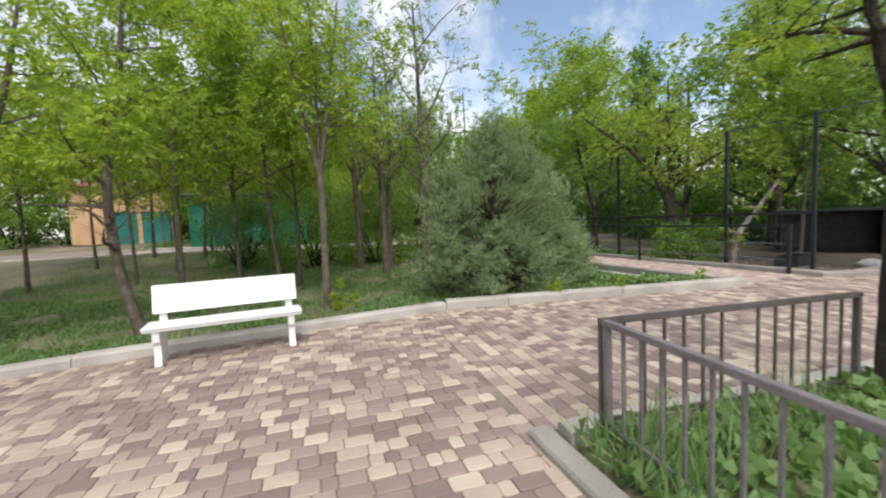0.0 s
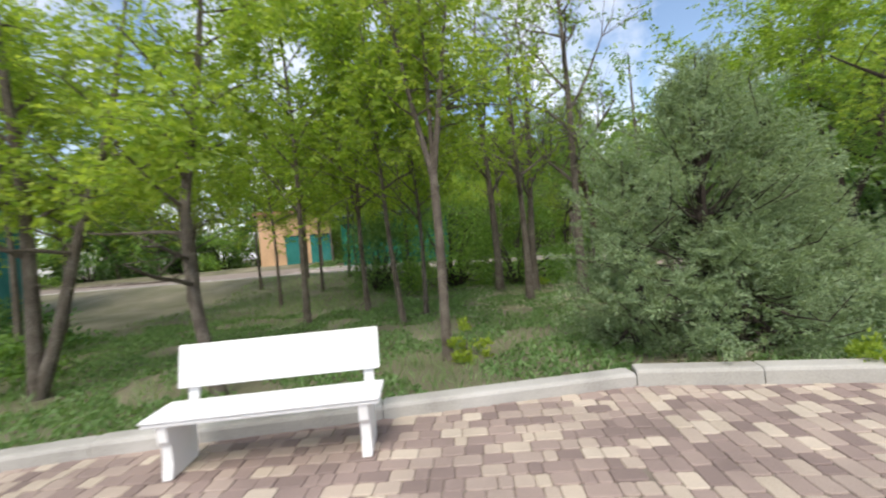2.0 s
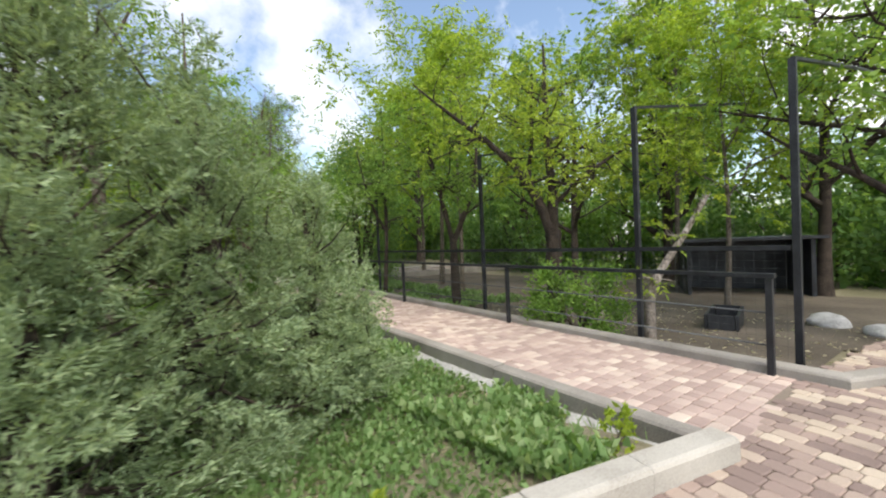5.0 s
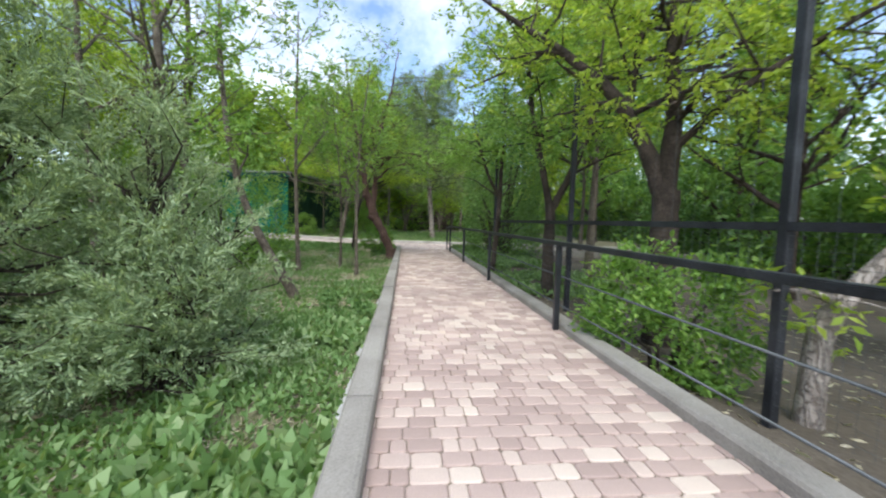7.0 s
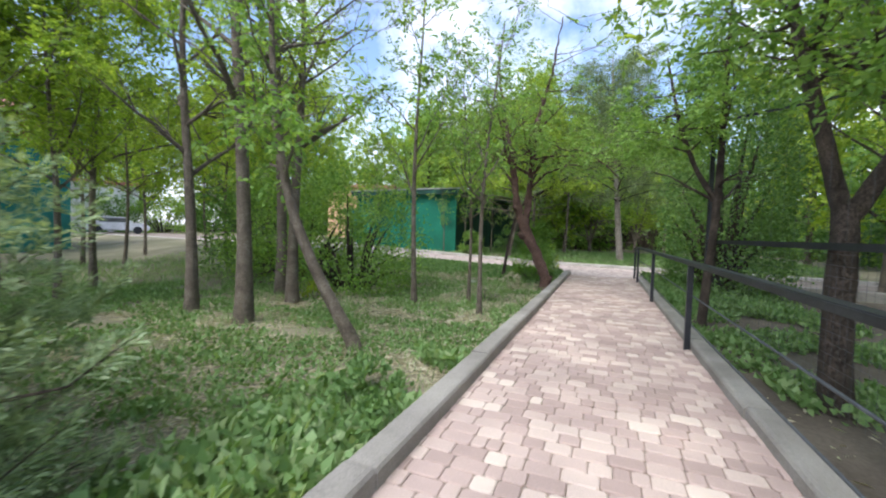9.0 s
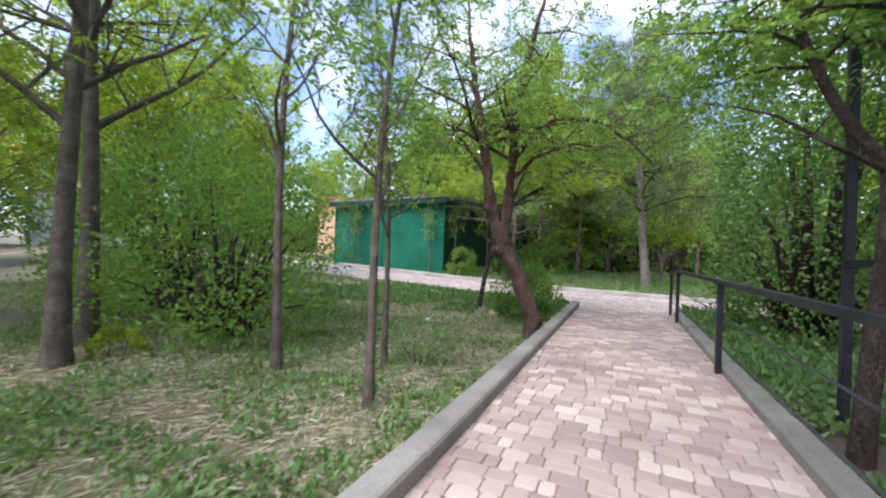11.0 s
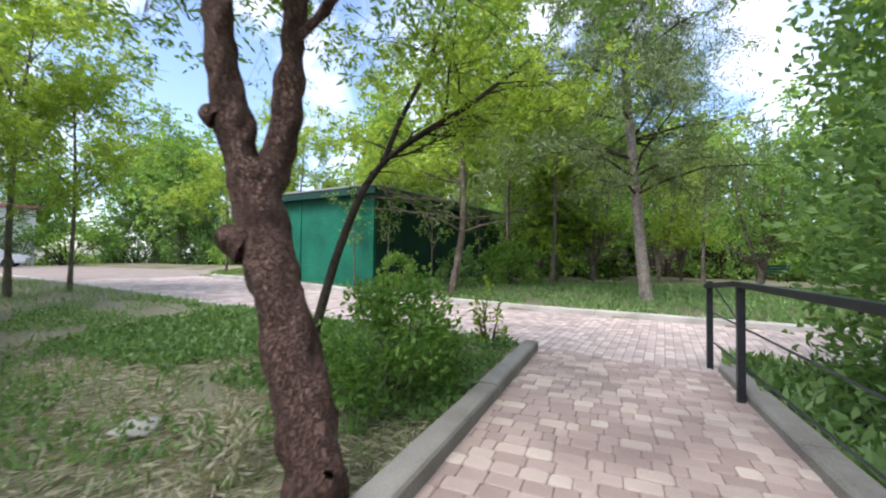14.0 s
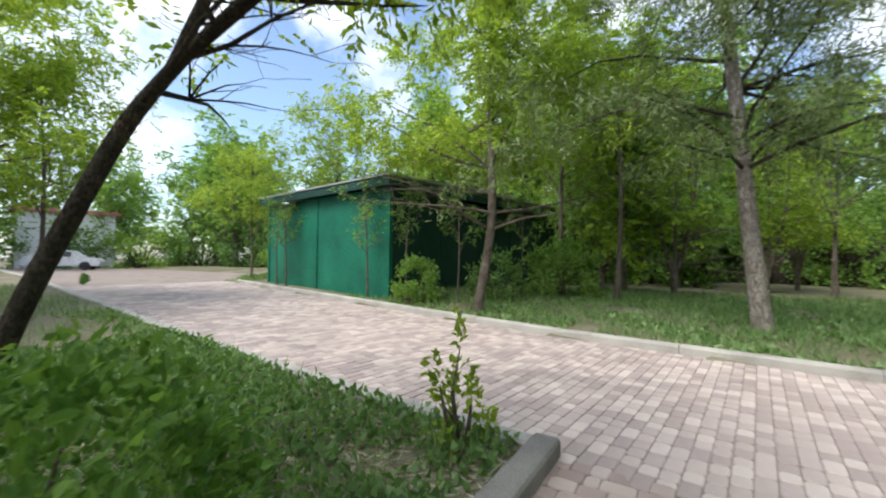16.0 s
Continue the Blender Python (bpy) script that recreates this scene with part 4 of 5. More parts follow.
several("ash", [(-2.3, 15.5), (-1.2, 13.4), (-3.5, 14.4), (-5.4, 17.8), (-8.1, 18.1), (-12.8, 16.0), (-10.5, 21.5),
                 (-8.0, 12.5), (-0.8, 14.2), (-9.5, 15.0), (-11, 11.0), (-5.0, 21), (-1.5, 19.5), (-8, 22.5), (-13.5, 12.5), (-4.5, 23.5)], "slender young tree with fresh yellow-green leaves on the lawn", "young lawn trees")
several("slim", [(4.42, 17.45, 1.0), (5.85, 17.1, 0.8), (5.28, 18.23, 0.7)], "slender bare-stemmed sapling beside the footpath", "saplings by the footpath")
several("maple", [(15.5, 15.5, 1.0), (17.5, 9.5, 1.1), (12.5, 7.2, 0.9)], "dark-trunked tree inside the fenced enclosure", "enclosure trees")
several("poplar", [(20, 46), (18, 30), (20, 22), (19, 14), (22, 8), (3, 40), (24, 34), (-2, 47), (-7.5, 44.5), (-13, 51)], "tall full-leaved tree behind the road", "tall trees")
several("bare", [(2.95, 14.7, 1.0), (1.35, 17.1, 1.05), (2.26, 16.45, 0.95)], "tall thin tree just coming into leaf", "trees coming into leaf")
several("wood_edge", [(-24.5, 40.5, 1.1), (6.9, 43, 1.0), (-20.5, 46.5, 1.0), (-28.5, 41.0, 1.0)], "broad leafy tree beyond the park road", "trees beyond the road")
several("wood_bright", [(-8, 47, 1.3), (-3.5, 48, 1.35), (1, 49, 1.3), (5, 51, 1.3), (9.5, 56, 1.3), (14, 57, 1.3), (24, 40, 1.2), (16.5, 33.5, 0.95), (5.5, 37, 0.75), (-6.5, 46, 1.0)], "bright leafy tree beyond the park road", "trees beyond the road")
several("ash", [(-2.6, 22.2, 0.62), (-6.5, 24.0, 1.1), (-4.3, 24.5, 0.8)], "leafy young tree near the road kerb", "young lawn trees")
several("ash", [(3.7, 35.5, 1.4), (5.8, 33.4, 1.2), (-8.4, 36.5, 1.25), (1.6, 46.5, 1.5)], "tall fresh-leaved tree beside the green hut", "trees beside the hut")
several("wood_edge", [(-29, 45, 1.0), (-33, 41, 1.0), (-37, 36, 1.0), (-39, 31, 1.0), (-34, 26, 1.0)], "broad leafy tree at the end of the park road", "trees beyond the road")
several("slim", [(-4.4, 30.72, 0.6), (-5.1, 30.85, 0.55), (-0.1, 30.2, 0.58), (1.0, 30.5, 0.62), (2.2, 31.2, 0.6), (3.1, 33.5, 0.65)], "thin sapling with crooked stem against the hut", "saplings by the hut")
plant("ash", -7.9, 31.6, 40, 0.82, "bright young tree at the hut corner", "tree", "saplings by the hut")
several("ash", [(17.5, 13.0, 1.4), (12.9, 10.0, 0.95), (11.6, 17.0, 1.2), (13.2, 20.5, 1.6), (14.5, 24.0, 1.4)], "tall fresh-leaved tree inside the enclosure", "enclosure trees")
several("bare", [(1.7, 14.8, 0.8), (6.9, 42, 0.8), (7.6, 43, 0.8), (11.5, 40, 0.75)], "slender tree just coming into leaf", "trees coming into leaf")
pr = random.Random(77)
for i in range(60):
    w = radians(i * 6.0 + pr.uniform(-2, 2))
    r = pr.uniform(30, 46)
    x, y = 2 + r * math.sin(w) * 1.1, 20 + r * math.cos(w)
    if y < 2 or inside(ROAD, x, y) or (-30 < x < -12 and 15 < y < 50) or (-8 < x < 6 and 29 < y < 46):
        continue
    plant(pr.choice(["wood_edge", "wood_dark", "wood_bright", "wood_edge"]), x, y, pr.uniform(0, 360), pr.uniform(0.85, 1.25), "dense leafy tree at the edge of the park", "tree", "surrounding woods")


# ---- trees with a shape of their own ----
def shaped_tree(name, x, y, stems, label, bark, leaf_mat, leaves, leaf, seed, leaf_w=0.45, twigs=14, reach=1.4, first=0.35, droop=0.1, sides=12, z=None, rough=0.0, spread_leaf=1.8, category="tree", bare_bole=False, clear=0.0, steps=4, twig_bark=None):
    """A tree from its main stems, each a list of (x, y, z, radius) from the foot; twigs and leaves leave the upper parts."""
    rng, nrng = random.Random(seed), np.random.default_rng(seed)
    t = empty(name, x, y, lawn_z(x, y) if z is None else z, 0, label, category)
    wood, boughs, tips = ([], []), ([], []), []

    def add(points, radii, n_sides, wob=0.0):
        verts, faces = wood if n_sides > 6 else boughs
        v, f = tube(points, radii, n_sides, close=False)
        if wob:
            bark_noise = lambda q: noise.noise(Vector((q.x * 26, q.y * 26, q.z * 8))) * 0.35 + noise.noise(q * 7)
            v = [p + Vector((bark_noise(p), bark_noise(p + Vector((5, 0, 0))), 0)) * wob for p in v]
        n = len(verts)
        verts.extend(v)
        faces.extend([[i + n for i in q] for q in f])

    def twig(start, way, length, r, level):
        p, d = Vector(start), Vector(way).normalized()
        pts, rad = [p.copy()], [r]
        for i in range(4):
            d = (d + Vector((rng.gauss(0, 0.18), rng.gauss(0, 0.18), rng.gauss(-droop * 0.4, 0.14)))).normalized()
            if p.z < clear + 0.3 and d.z < 0:
                d.z *= -0.6
            p = p + d * length / 4
            pts.append(p.copy())
            rad.append(max(0.002, r * (1 - 0.2 * (i + 1))))
        add(pts, rad, 5 if level == 0 else 3)
        for q in pts[2:] if level == 0 else pts[1:]:
            tips.append(q)
        if level < 2:
            for k in range(4 if level == 0 else 3):
                i = rng.randint(1, 4)
                w = Vector((rng.gauss(0, 1), rng.gauss(0, 1), rng.gauss(0.1 - droop, 0.6))).normalized()
                twig(pts[i], d * 0.6 + w * 0.8, length * rng.uniform(0.4, 0.65), rad[i] * 0.6, level + 1)

    for number, stem in enumerate(stems):
        fine, rad = [], []
        for (a, b) in zip(stem, stem[1:]):
            for k in range(steps):
                s = k / steps
                fine.append(Vector(a[:3]).lerp(Vector(b[:3]), s))
                rad.append(a[3] + (b[3] - a[3]) * s)
        fine.append(Vector(stem[-1][:3]))
        rad.append(stem[-1][3])
        for _ in range(2):
            fine = [fine[0]] + [(fine[i - 1] + fine[i] * 2 + fine[i + 1]) / 4 for i in range(1, len(fine) - 1)] + [fine[-1]]
        add(fine, rad, sides, rough)
        n = len(fine)
        if (fine[-1] - fine[0]).length < 0.6:
            continue
        for k in range(0 if number == 0 and len(stems) > 1 and bare_bole else twigs):
            s = first + (1 - first) * (k + rng.random()) / twigs
            i = min(n - 2, int(s * (n - 1)))
            d = (fine[i + 1] - fine[i]).normalized()
            w = Vector((rng.gauss(0, 1), rng.gauss(0, 1), rng.gauss(0.2 - droop, 0.4))).normalized()
            twig(fine[i], d * 0.4 + w, reach * rng.uniform(0.6, 1.2) * (1.15 - 0.5 * s), min(0.04, rad[i] * 0.5), 0)
    new("trunk", raw_mesh("trunk", *wood, bark, True)).parent = t
    if boughs[0]:
        tagged(new("twig_growth", raw_mesh("twig_growth", *boughs, twig_bark or bark, True)), "fine boughs and twigs", kind="stuff").parent = t
    if leaves:
        base = np.array([tuple(q) for q in tips if q.z > clear and not (6.5 < q.x + x < 9.2 and q.z < 2.7)])
        if leaf_w > 0.25:
            c, w = fronds(base, leaves, leaf, nrng, droop * 2, spread_leaf * 0.6)
        else:
            c = base[nrng.integers(0, len(base), leaves)] + nrng.normal(0, leaf * spread_leaf, (leaves, 3))
            w = nrng.normal(0, 1, (leaves, 3)) + np.array([0, 0, -0.3 - droop * 2])
        new("crown", leaf_mesh("crown", c, w, leaf, leaf * leaf_w, nrng, leaf_mat)).parent = t
    return t


shaped_tree("forked_tree", 6.42, 20.66, [
    [(0.11, -0.07, -0.3, 0.22), (0.10, -0.05, 0.05, 0.16), (0.085, -0.03, 0.28, 0.142), (0.035, -0.01, 0.45, 0.135), (-0.16, 0.05, 0.9, 0.13), (-0.41, 0.12, 1.35, 0.13), (-0.54, 0.17, 1.65, 0.142), (-0.57, 0.19, 1.84, 0.13)],
    [(0.12, -0.07, 0.22, 0.11), (0.19, -0.10, 0.30, 0.085), (0.23, -0.12, 0.36, 0.055), (0.25, -0.13, 0.40, 0.02)],
    [(-0.50, 0.06, 1.36, 0.10), (-0.60, 0.02, 1.42, 0.075), (-0.66, 0.0, 1.45, 0.03)],
    [(-0.72, 0.06, 2.10, 0.07), (-0.78, 0.03, 2.14, 0.05), (-0.81, 0.02, 2.17, 0.02)],
    [(-0.57, 0.17, 1.60, 0.10), (-0.65, 0.13, 1.95, 0.096), (-0.74, 0.08, 2.35, 0.086), (-0.85, 0.10, 3.0, 0.08), (-0.96, 0.14, 3.6, 0.072), (-1.12, 0.2, 4.3, 0.055), (-1.35, 0.4, 5.4, 0.03), (-1.5, 0.6, 6.6, 0.015)],
    [(-0.53, 0.20, 1.60, 0.10), (-0.49, 0.28, 1.95, 0.09), (-0.47, 0.33, 2.35, 0.08), (-0.43, 0.32, 3.0, 0.083), (-0.40, 0.3, 3.6, 0.072), (-0.30, 0.25, 4.3, 0.055), (0.0, 0.2, 5.4, 0.03), (0.25, 0.1, 6.8, 0.012)],
    [(-0.42, 0.32, 2.95, 0.05), (-0.15, 0.2, 3.25, 0.043), (0.3, 0.15, 3.55, 0.036), (0.95, 0.2, 3.5, 0.026), (1.5, 0.3, 3.05, 0.014), (1.75, 0.35, 2.75, 0.007)],
    [(-0.42, 0.32, 2.6, 0.036), (-0.1, 0.4, 3.0, 0.028), (0.5, 0.6, 3.25, 0.018), (1.0, 0.8, 3.2, 0.008)],
    [(-0.86, 0.12, 2.75, 0.035), (-1.15, 0.2, 3.1, 0.028), (-1.55, 0.3, 3.6, 0.018), (-1.8, 0.35, 4.3, 0.009)],
    [(-0.98, 0.14, 3.7, 0.04), (-1.5, 0.3, 4.1, 0.03), (-2.2, 0.5, 4.5, 0.02), (-2.8, 0.7, 4.9, 0.01)]],
    "forked tree with rough reddish bark beside the kerb", M_BARK_RED, L_MID, 22000, 0.075, 5, twigs=13, reach=1.95, first=0.42, rough=0.035, leaf_w=0.36, bare_bole=True, sides=40, steps=16, clear=2.9)
shaped_tree("leaning_tree", 5.08, 22.1, [
    [(-0.02, -0.05, -0.3, 0.07), (0.0, 0.0, 0.05, 0.055), (0.04, 0.15, 0.6, 0.047), (0.10, 0.32, 1.2, 0.044), (0.17, 0.48, 1.65, 0.041), (0.25, 0.60, 2.0, 0.039), (0.42, 0.75, 2.32, 0.031), (0.78, 0.9, 2.6, 0.036), (1.25, 1.0, 2.85, 0.028), (1.9, 1.1, 3.3, 0.014)],
    [(0.40, 0.73, 2.28, 0.032), (0.52, 0.85, 2.75, 0.028), (0.8, 1.1, 3.5, 0.02), (0.9, 1.3, 4.5, 0.01)]],
    "slim dark tree arching over the lawn corner", M_BARK_DARK, L_FRESH, 4500, 0.075, 9, twigs=13, reach=1.35, first=0.6, droop=0.2, clear=2.6)
shaped_tree("bed_tree", 3.0, 4.45, [
    [(0, 0, -0.3, 0.15), (0, 0, 0.2, 0.11), (0.0, 0, 1.0, 0.095), (0.03, 0, 2.0, 0.085), (0.06, 0, 3.2, 0.065), (0.1, 0, 5.0, 0.03)],
    [(0.03, 0, 1.7, 0.045), (-0.2, 0.0, 2.15, 0.04), (-0.45, 0.0, 2.7, 0.032), (-0.8, 0.1, 3.6, 0.018)]],
    "dark-barked tree in the fenced planting bed", M_BARK_DARK, L_FRESH, 2200, 0.06, 23, twigs=8, reach=1.2, first=0.55, rough=0.02, clear=2.4)
shaped_tree("pine_tree", 8.55, 30.46, [
    [(0.05, 0, -0.3, 0.19), (0.0, 0, 0.2, 0.155), (-0.12, 0, 1.5, 0.135), (-0.25, 0, 3.2, 0.12), (-0.42, 0, 5.2, 0.10), (-0.6, 0, 7.5, 0.06), (-0.7, 0, 9.5, 0.02)]],
    "tall pine with pale flaking bark on the verge", M_BARK_PALE, L_PINE, 52000, 0.15, 14, leaf_w=0.15, twigs=38, reach=3.1, first=0.46, droop=0.18, rough=0.015, spread_leaf=0.8, twig_bark=M_BARK_DARK)
shaped_tree("verge_tree", 3.45, 30.0, [
    [(-0.05, 0, -0.3, 0.16), (0.02, 0, 0.3, 0.12), (0.16, 0, 1.0, 0.10), (0.36, 0, 2.2, 0.095), (0.26, 0, 4.4, 0.08), (0.3, 0.1, 6.5, 0.055), (0.4, 0.2, 9.0, 0.02)]],
    "slender tree with smooth brownish trunk on the verge", M_BARK, L_FRESH, 34000, 0.11, 15, twigs=28, reach=3.2, first=0.45, droop=0.15, clear=3.5)
for i, (vx, vy, tall) in enumerate([(7.0, 37.0, 6.2), (11.2, 44.0, 7.5), (4.7, 37.5, 5.6), (9.8, 40.5, 6.5), (12.6, 36.5, 5.5)]):
    k = tall / 6
    shaped_tree("verge_thicket_tree", vx, vy, [
        [(0, 0, -0.3, 0.10), (0.0, 0, 0.6, 0.085), (-0.1, 0, 1.0 * k, 0.075), (-0.5, 0.1, 2.6 * k, 0.055), (-0.9, 0.2, 6.0 * k, 0.015)],
        [(0, 0, 0.5, 0.075), (0.3, 0.1, 1.5 * k, 0.06), (0.6, 0.0, 3.0 * k, 0.045), (0.8, 0.2, 5.8 * k, 0.012)],
        [(0.02, 0, 0.6, 0.06), (0.05, -0.1, 2.0 * k, 0.05), (0.1, -0.2, 5.5 * k, 0.012)]],
        "multi-stemmed small tree on the verge grass", M_BARK, L_FRESH if i % 2 else L_MID, 9000, 0.12, 70 + i, twigs=12, reach=1.9, first=0.35, sides=7, clear=1.6 * k)
shaped_tree("dead_trunk", 9.95, 9.98, [
    [(0, 0, -0.3, 0.10), (0.0, 0, 0.3, 0.085), (0.03, 0.0, 0.75, 0.08), (0.2, -0.1, 1.1, 0.06), (0.5, -0.3, 1.6, 0.05), (1.0, -0.5, 2.3, 0.03)]],
    "pale barkless leaning trunk behind the enclosure fence", M_BARK_PALE, L_FRESH, 260, 0.10, 16, twigs=4, reach=0.7, first=0.5)
shaped_tree("overhanging_tree", 10.05, 11.9, [
    [(0.03, 0, -0.4, 0.21), (0, 0, 0.6, 0.165), (0.0, 0, 1.3, 0.15), (0.0, 0, 1.85, 0.15)],
    [(0, 0, 1.65, 0.11), (-0.14, 0.1, 2.2, 0.10), (-0.45, 0.3, 2.95, 0.085), (-1.05, 0.65, 3.6, 0.06), (-1.6, 1.0, 4.1, 0.035), (-2.3, 1.3, 4.7, 0.015)],
    [(0, 0, 1.7, 0.11), (0.04, 0.0, 2.6, 0.10), (0.0, 0.1, 3.6, 0.07), (0.15, 0.2, 5.6, 0.025)],
    [(-0.40, 0.27, 2.75, 0.05), (-0.35, 0.15, 3.5, 0.04), (-0.45, 0.0, 4.8, 0.018)],
    [(0.02, 0.0, 2.3, 0.05), (0.4, -0.5, 2.9, 0.04), (0.9, -1.0, 3.3, 0.025), (1.3, -1.5, 3.6, 0.012)]],
    "large dark-barked tree reaching over the footpath", M_BARK_DARK, L_FRESH, 9500, 0.085, 17, twigs=13, reach=1.6, first=0.35, rough=0.03, bare_bole=True, clear=2.2)
shaped_tree("fence_tree", 9.75, 14.75, [
    [(0.02, 0, -0.4, 0.14), (-0.05, 0, 0.5, 0.11), (-0.02, 0.05, 1.4, 0.10), (0.0, 0.1, 1.8, 0.095)],
    [(0, 0.1, 1.65, 0.07), (-0.2, 0.2, 2.6, 0.06), (-0.4, 0.4, 3.8, 0.045), (-0.5, 0.6, 5.6, 0.018)],
    [(0, 0.1, 1.65, 0.075), (0.3, 0.0, 2.3, 0.065), (0.65, -0.1, 3.2, 0.05), (0.8, -0.1, 5.0, 0.018)]],
    "dark forked tree growing against the enclosure fence", M_BARK_DARK, L_MID, 8000, 0.085, 27, twigs=13, reach=1.7, first=0.4, rough=0.02, bare_bole=True, clear=2.5)
shaped_tree("fence_tree", 9.42, 18.1, [
    [(-0.05, 0, -0.4, 0.09), (0.0, 0, 0.5, 0.07), (0.08, 0.0, 1.6, 0.062), (0.12, 0.0, 2.6, 0.056), (0.15, 0.1, 4.0, 0.04), (0.2, 0.2, 6.0, 0.018)],
    [(0.10, 0, 2.1, 0.05), (-0.2, 0.05, 2.6, 0.042), (-0.45, 0.1, 3.3, 0.035), (-0.7, 0.2, 4.6, 0.016)]],
    "dark slender tree with rough bark behind the railing", M_BARK_DARK, L_MID, 5000, 0.085, 28, twigs=12, reach=1.4, first=0.5, rough=0.015, clear=2.9)
shaped_tree("twin_stemmed_tree", -5.9, 10.75, [
    [(-0.1, 0, -0.3, 0.12), (-0.05, 0, 0.3, 0.095), (0.0, 0, 1.5, 0.08), (0.02, 0, 3.0, 0.07), (-0.1, 0, 4.6, 0.05), (-0.2, 0.1, 6.2, 0.02)],
    [(-0.05, 0, 0.0, 0.09), (0.3, 0.05, 1.0, 0.075), (0.6, 0.1, 2.2, 0.06), (1.1, 0.2, 3.6, 0.045), (1.4, 0.3, 5.4, 0.02)]],
    "twin-stemmed young tree with fresh leaves on the lawn", M_BARK, L_FRESH, 7500, 0.10, 18, twigs=14, reach=1.5, first=0.45, clear=2.3)
shaped_tree("lawn_tree", -3.2, 9.95, [
    [(0.12, 0, -0.3, 0.11), (0.08, 0, 0.1, 0.085), (-0.15, 0.1, 1.0, 0.07), (-0.25, 0.2, 2.2, 0.06), (0.0, 0.3, 3.6, 0.045), (0.2, 0.4, 5.6, 0.02)]],
    "young tree with kinked grey trunk behind the bench", M_BARK, L_FRESH, 6500, 0.10, 19, twigs=18, reach=1.5, first=0.45, clear=2.3)

shaped_tree("leaning_sapling", 5.12, 14.36, [
    [(0.10, 0.05, -0.3, 0.115), (0, 0, 0.1, 0.088), (-0.2, -0.1, 0.5, 0.075), (-0.45, -0.2, 1.0, 0.065), (-0.72, -0.3, 1.7, 0.055), (-0.9, -0.35, 2.6, 0.045), (-1.0, -0.35, 3.8, 0.032), (-1.0, -0.3, 5.4, 0.012)]],
    "leaning grey tree close to the footpath kerb", M_BARK, L_MID, 2000, 0.09, 24, twigs=9, reach=1.1, first=0.6, sides=14)

shaped_tree("lawn_tree", -0.44, 10.68, [
    [(0.02, 0, -0.3, 0.095), (0, 0, 0.1, 0.074), (0.03, 0, 1.4, 0.062), (0.02, 0, 2.6, 0.056)],
    [(0.02, 0, 2.45, 0.045), (-0.22, 0.1, 3.6, 0.035), (-0.5, 0.2, 5.4, 0.014)],
    [(0.02, 0, 2.45, 0.045), (0.2, -0.05, 3.6, 0.036), (0.5, 0.0, 5.6, 0.014)],
    [(0.02, 0, 2.5, 0.036), (0.05, 0.12, 4.0, 0.03), (0.0, 0.2, 6.2, 0.012)]],
    "slender grey tree with upswept forks near the bench", M_BARK, L_FRESH, 6500, 0.095, 26, twigs=10, reach=1.25, first=0.3, clear=2.7, bare_bole=True)

# ---- shrubs ----
juniper(3.0, 10.4, [(0, 0, 1.65, 1.4, 3.6, 520), (-1.05, -0.1, 1.0, 0.9, 2.6, 200), (1.0, 0.1, 1.15, 1.0, 3.1, 240), (0.1, -0.55, 1.3, 0.7, 1.6, 150)], 31, "large grey-green juniper shrub behind the kerb")
juniper(4.95, 10.9, [(0, 0, 0.95, 0.9, 2.25, 200), (0.25, -0.2, 0.75, 0.7, 1.3, 90)], 32, "smaller grey-green juniper beside the footpath lawn")
shrub("railing_shrub", 9.5, 11.05, 0.45, 0.8, 1.3, 4200, 0.075, L_MID, M_BARK_DARK, "fresh green shrub growing through the railing", 33, broad=True)
shrub("kerb_shrub", 5.95, 22.25, 0.6, 0.7, 1.0, 4600, 0.06, L_MID, M_BARK, "leafy green shrub beside the kerb", 34, broad=True)
shrub("corner_plant", 6.25, 24.35, 0.22, 0.2, 0.95, 260, 0.075, L_YELLOW, M_BARK, "thin seedling with pale leaves at the kerb end", 35, stems=5, category="plant")
shrub("dense_shrub", 10.75, 23.1, 1.75, 1.35, 6.4, 21000, 0.10, L_DARK, M_BARK_DARK, "tall dense dark green shrub behind the railing", 36, stems=16)
shrub("thicket", 2.3, 18.4, 1.7, 1.5, 2.9, 6500, 0.085, L_MID, M_BARK_DARK, "dense twiggy thicket on the lawn", 37, stems=26)
shrub("thicket", 0.0, 19.3, 1.9, 1.6, 3.4, 9000, 0.10, L_MID, M_BARK_DARK, "dense leafy thicket among the lawn trees", 38, stems=22)
shrub("thicket", -2.6, 20.2, 1.8, 1.4, 2.6, 7000, 0.10, L_DARK, M_BARK_DARK, "dense leafy thicket among the lawn trees", 39, stems=22)
shrub("hut_shrub", 1.35, 30.45, 0.65, 0.5, 1.15, 2200, 0.10, L_MID, M_BARK, "bright green shrub against the green hut", 40)
shrub("hut_shrub", 4.4, 33.6, 1.3, 1.0, 1.6, 3500, 0.12, L_MID, M_BARK, "green shrub on the verge beside the hut", 41)
shrub("hut_shrub", 2.9, 32.0, 0.9, 0.7, 1.2, 1800, 0.11, L_DARK, M_BARK, "low dark shrub beside the hut wall", 47)
shrub("yellow_shrub", -0.1, 10.55, 0.28, 0.25, 0.45, 420, 0.07, L_YELLOW, M_BARK, "small yellow-leaved shrub on the lawn", 43, stems=5)
shrub("yellow_shrub", 2.5, 16.9, 0.3, 0.25, 0.35, 300, 0.07, L_YELLOW, M_BARK, "small yellow-leaved shrub on the lawn", 44, stems=5)
shrub("fern_tuft", 5.55, 18.6, 0.42, 0.42, 0.5, 1300, 0.06, L_HERB, M_BARK, "feathery green plant beside the kerb", 45, 0.2, stems=6, category="plant")
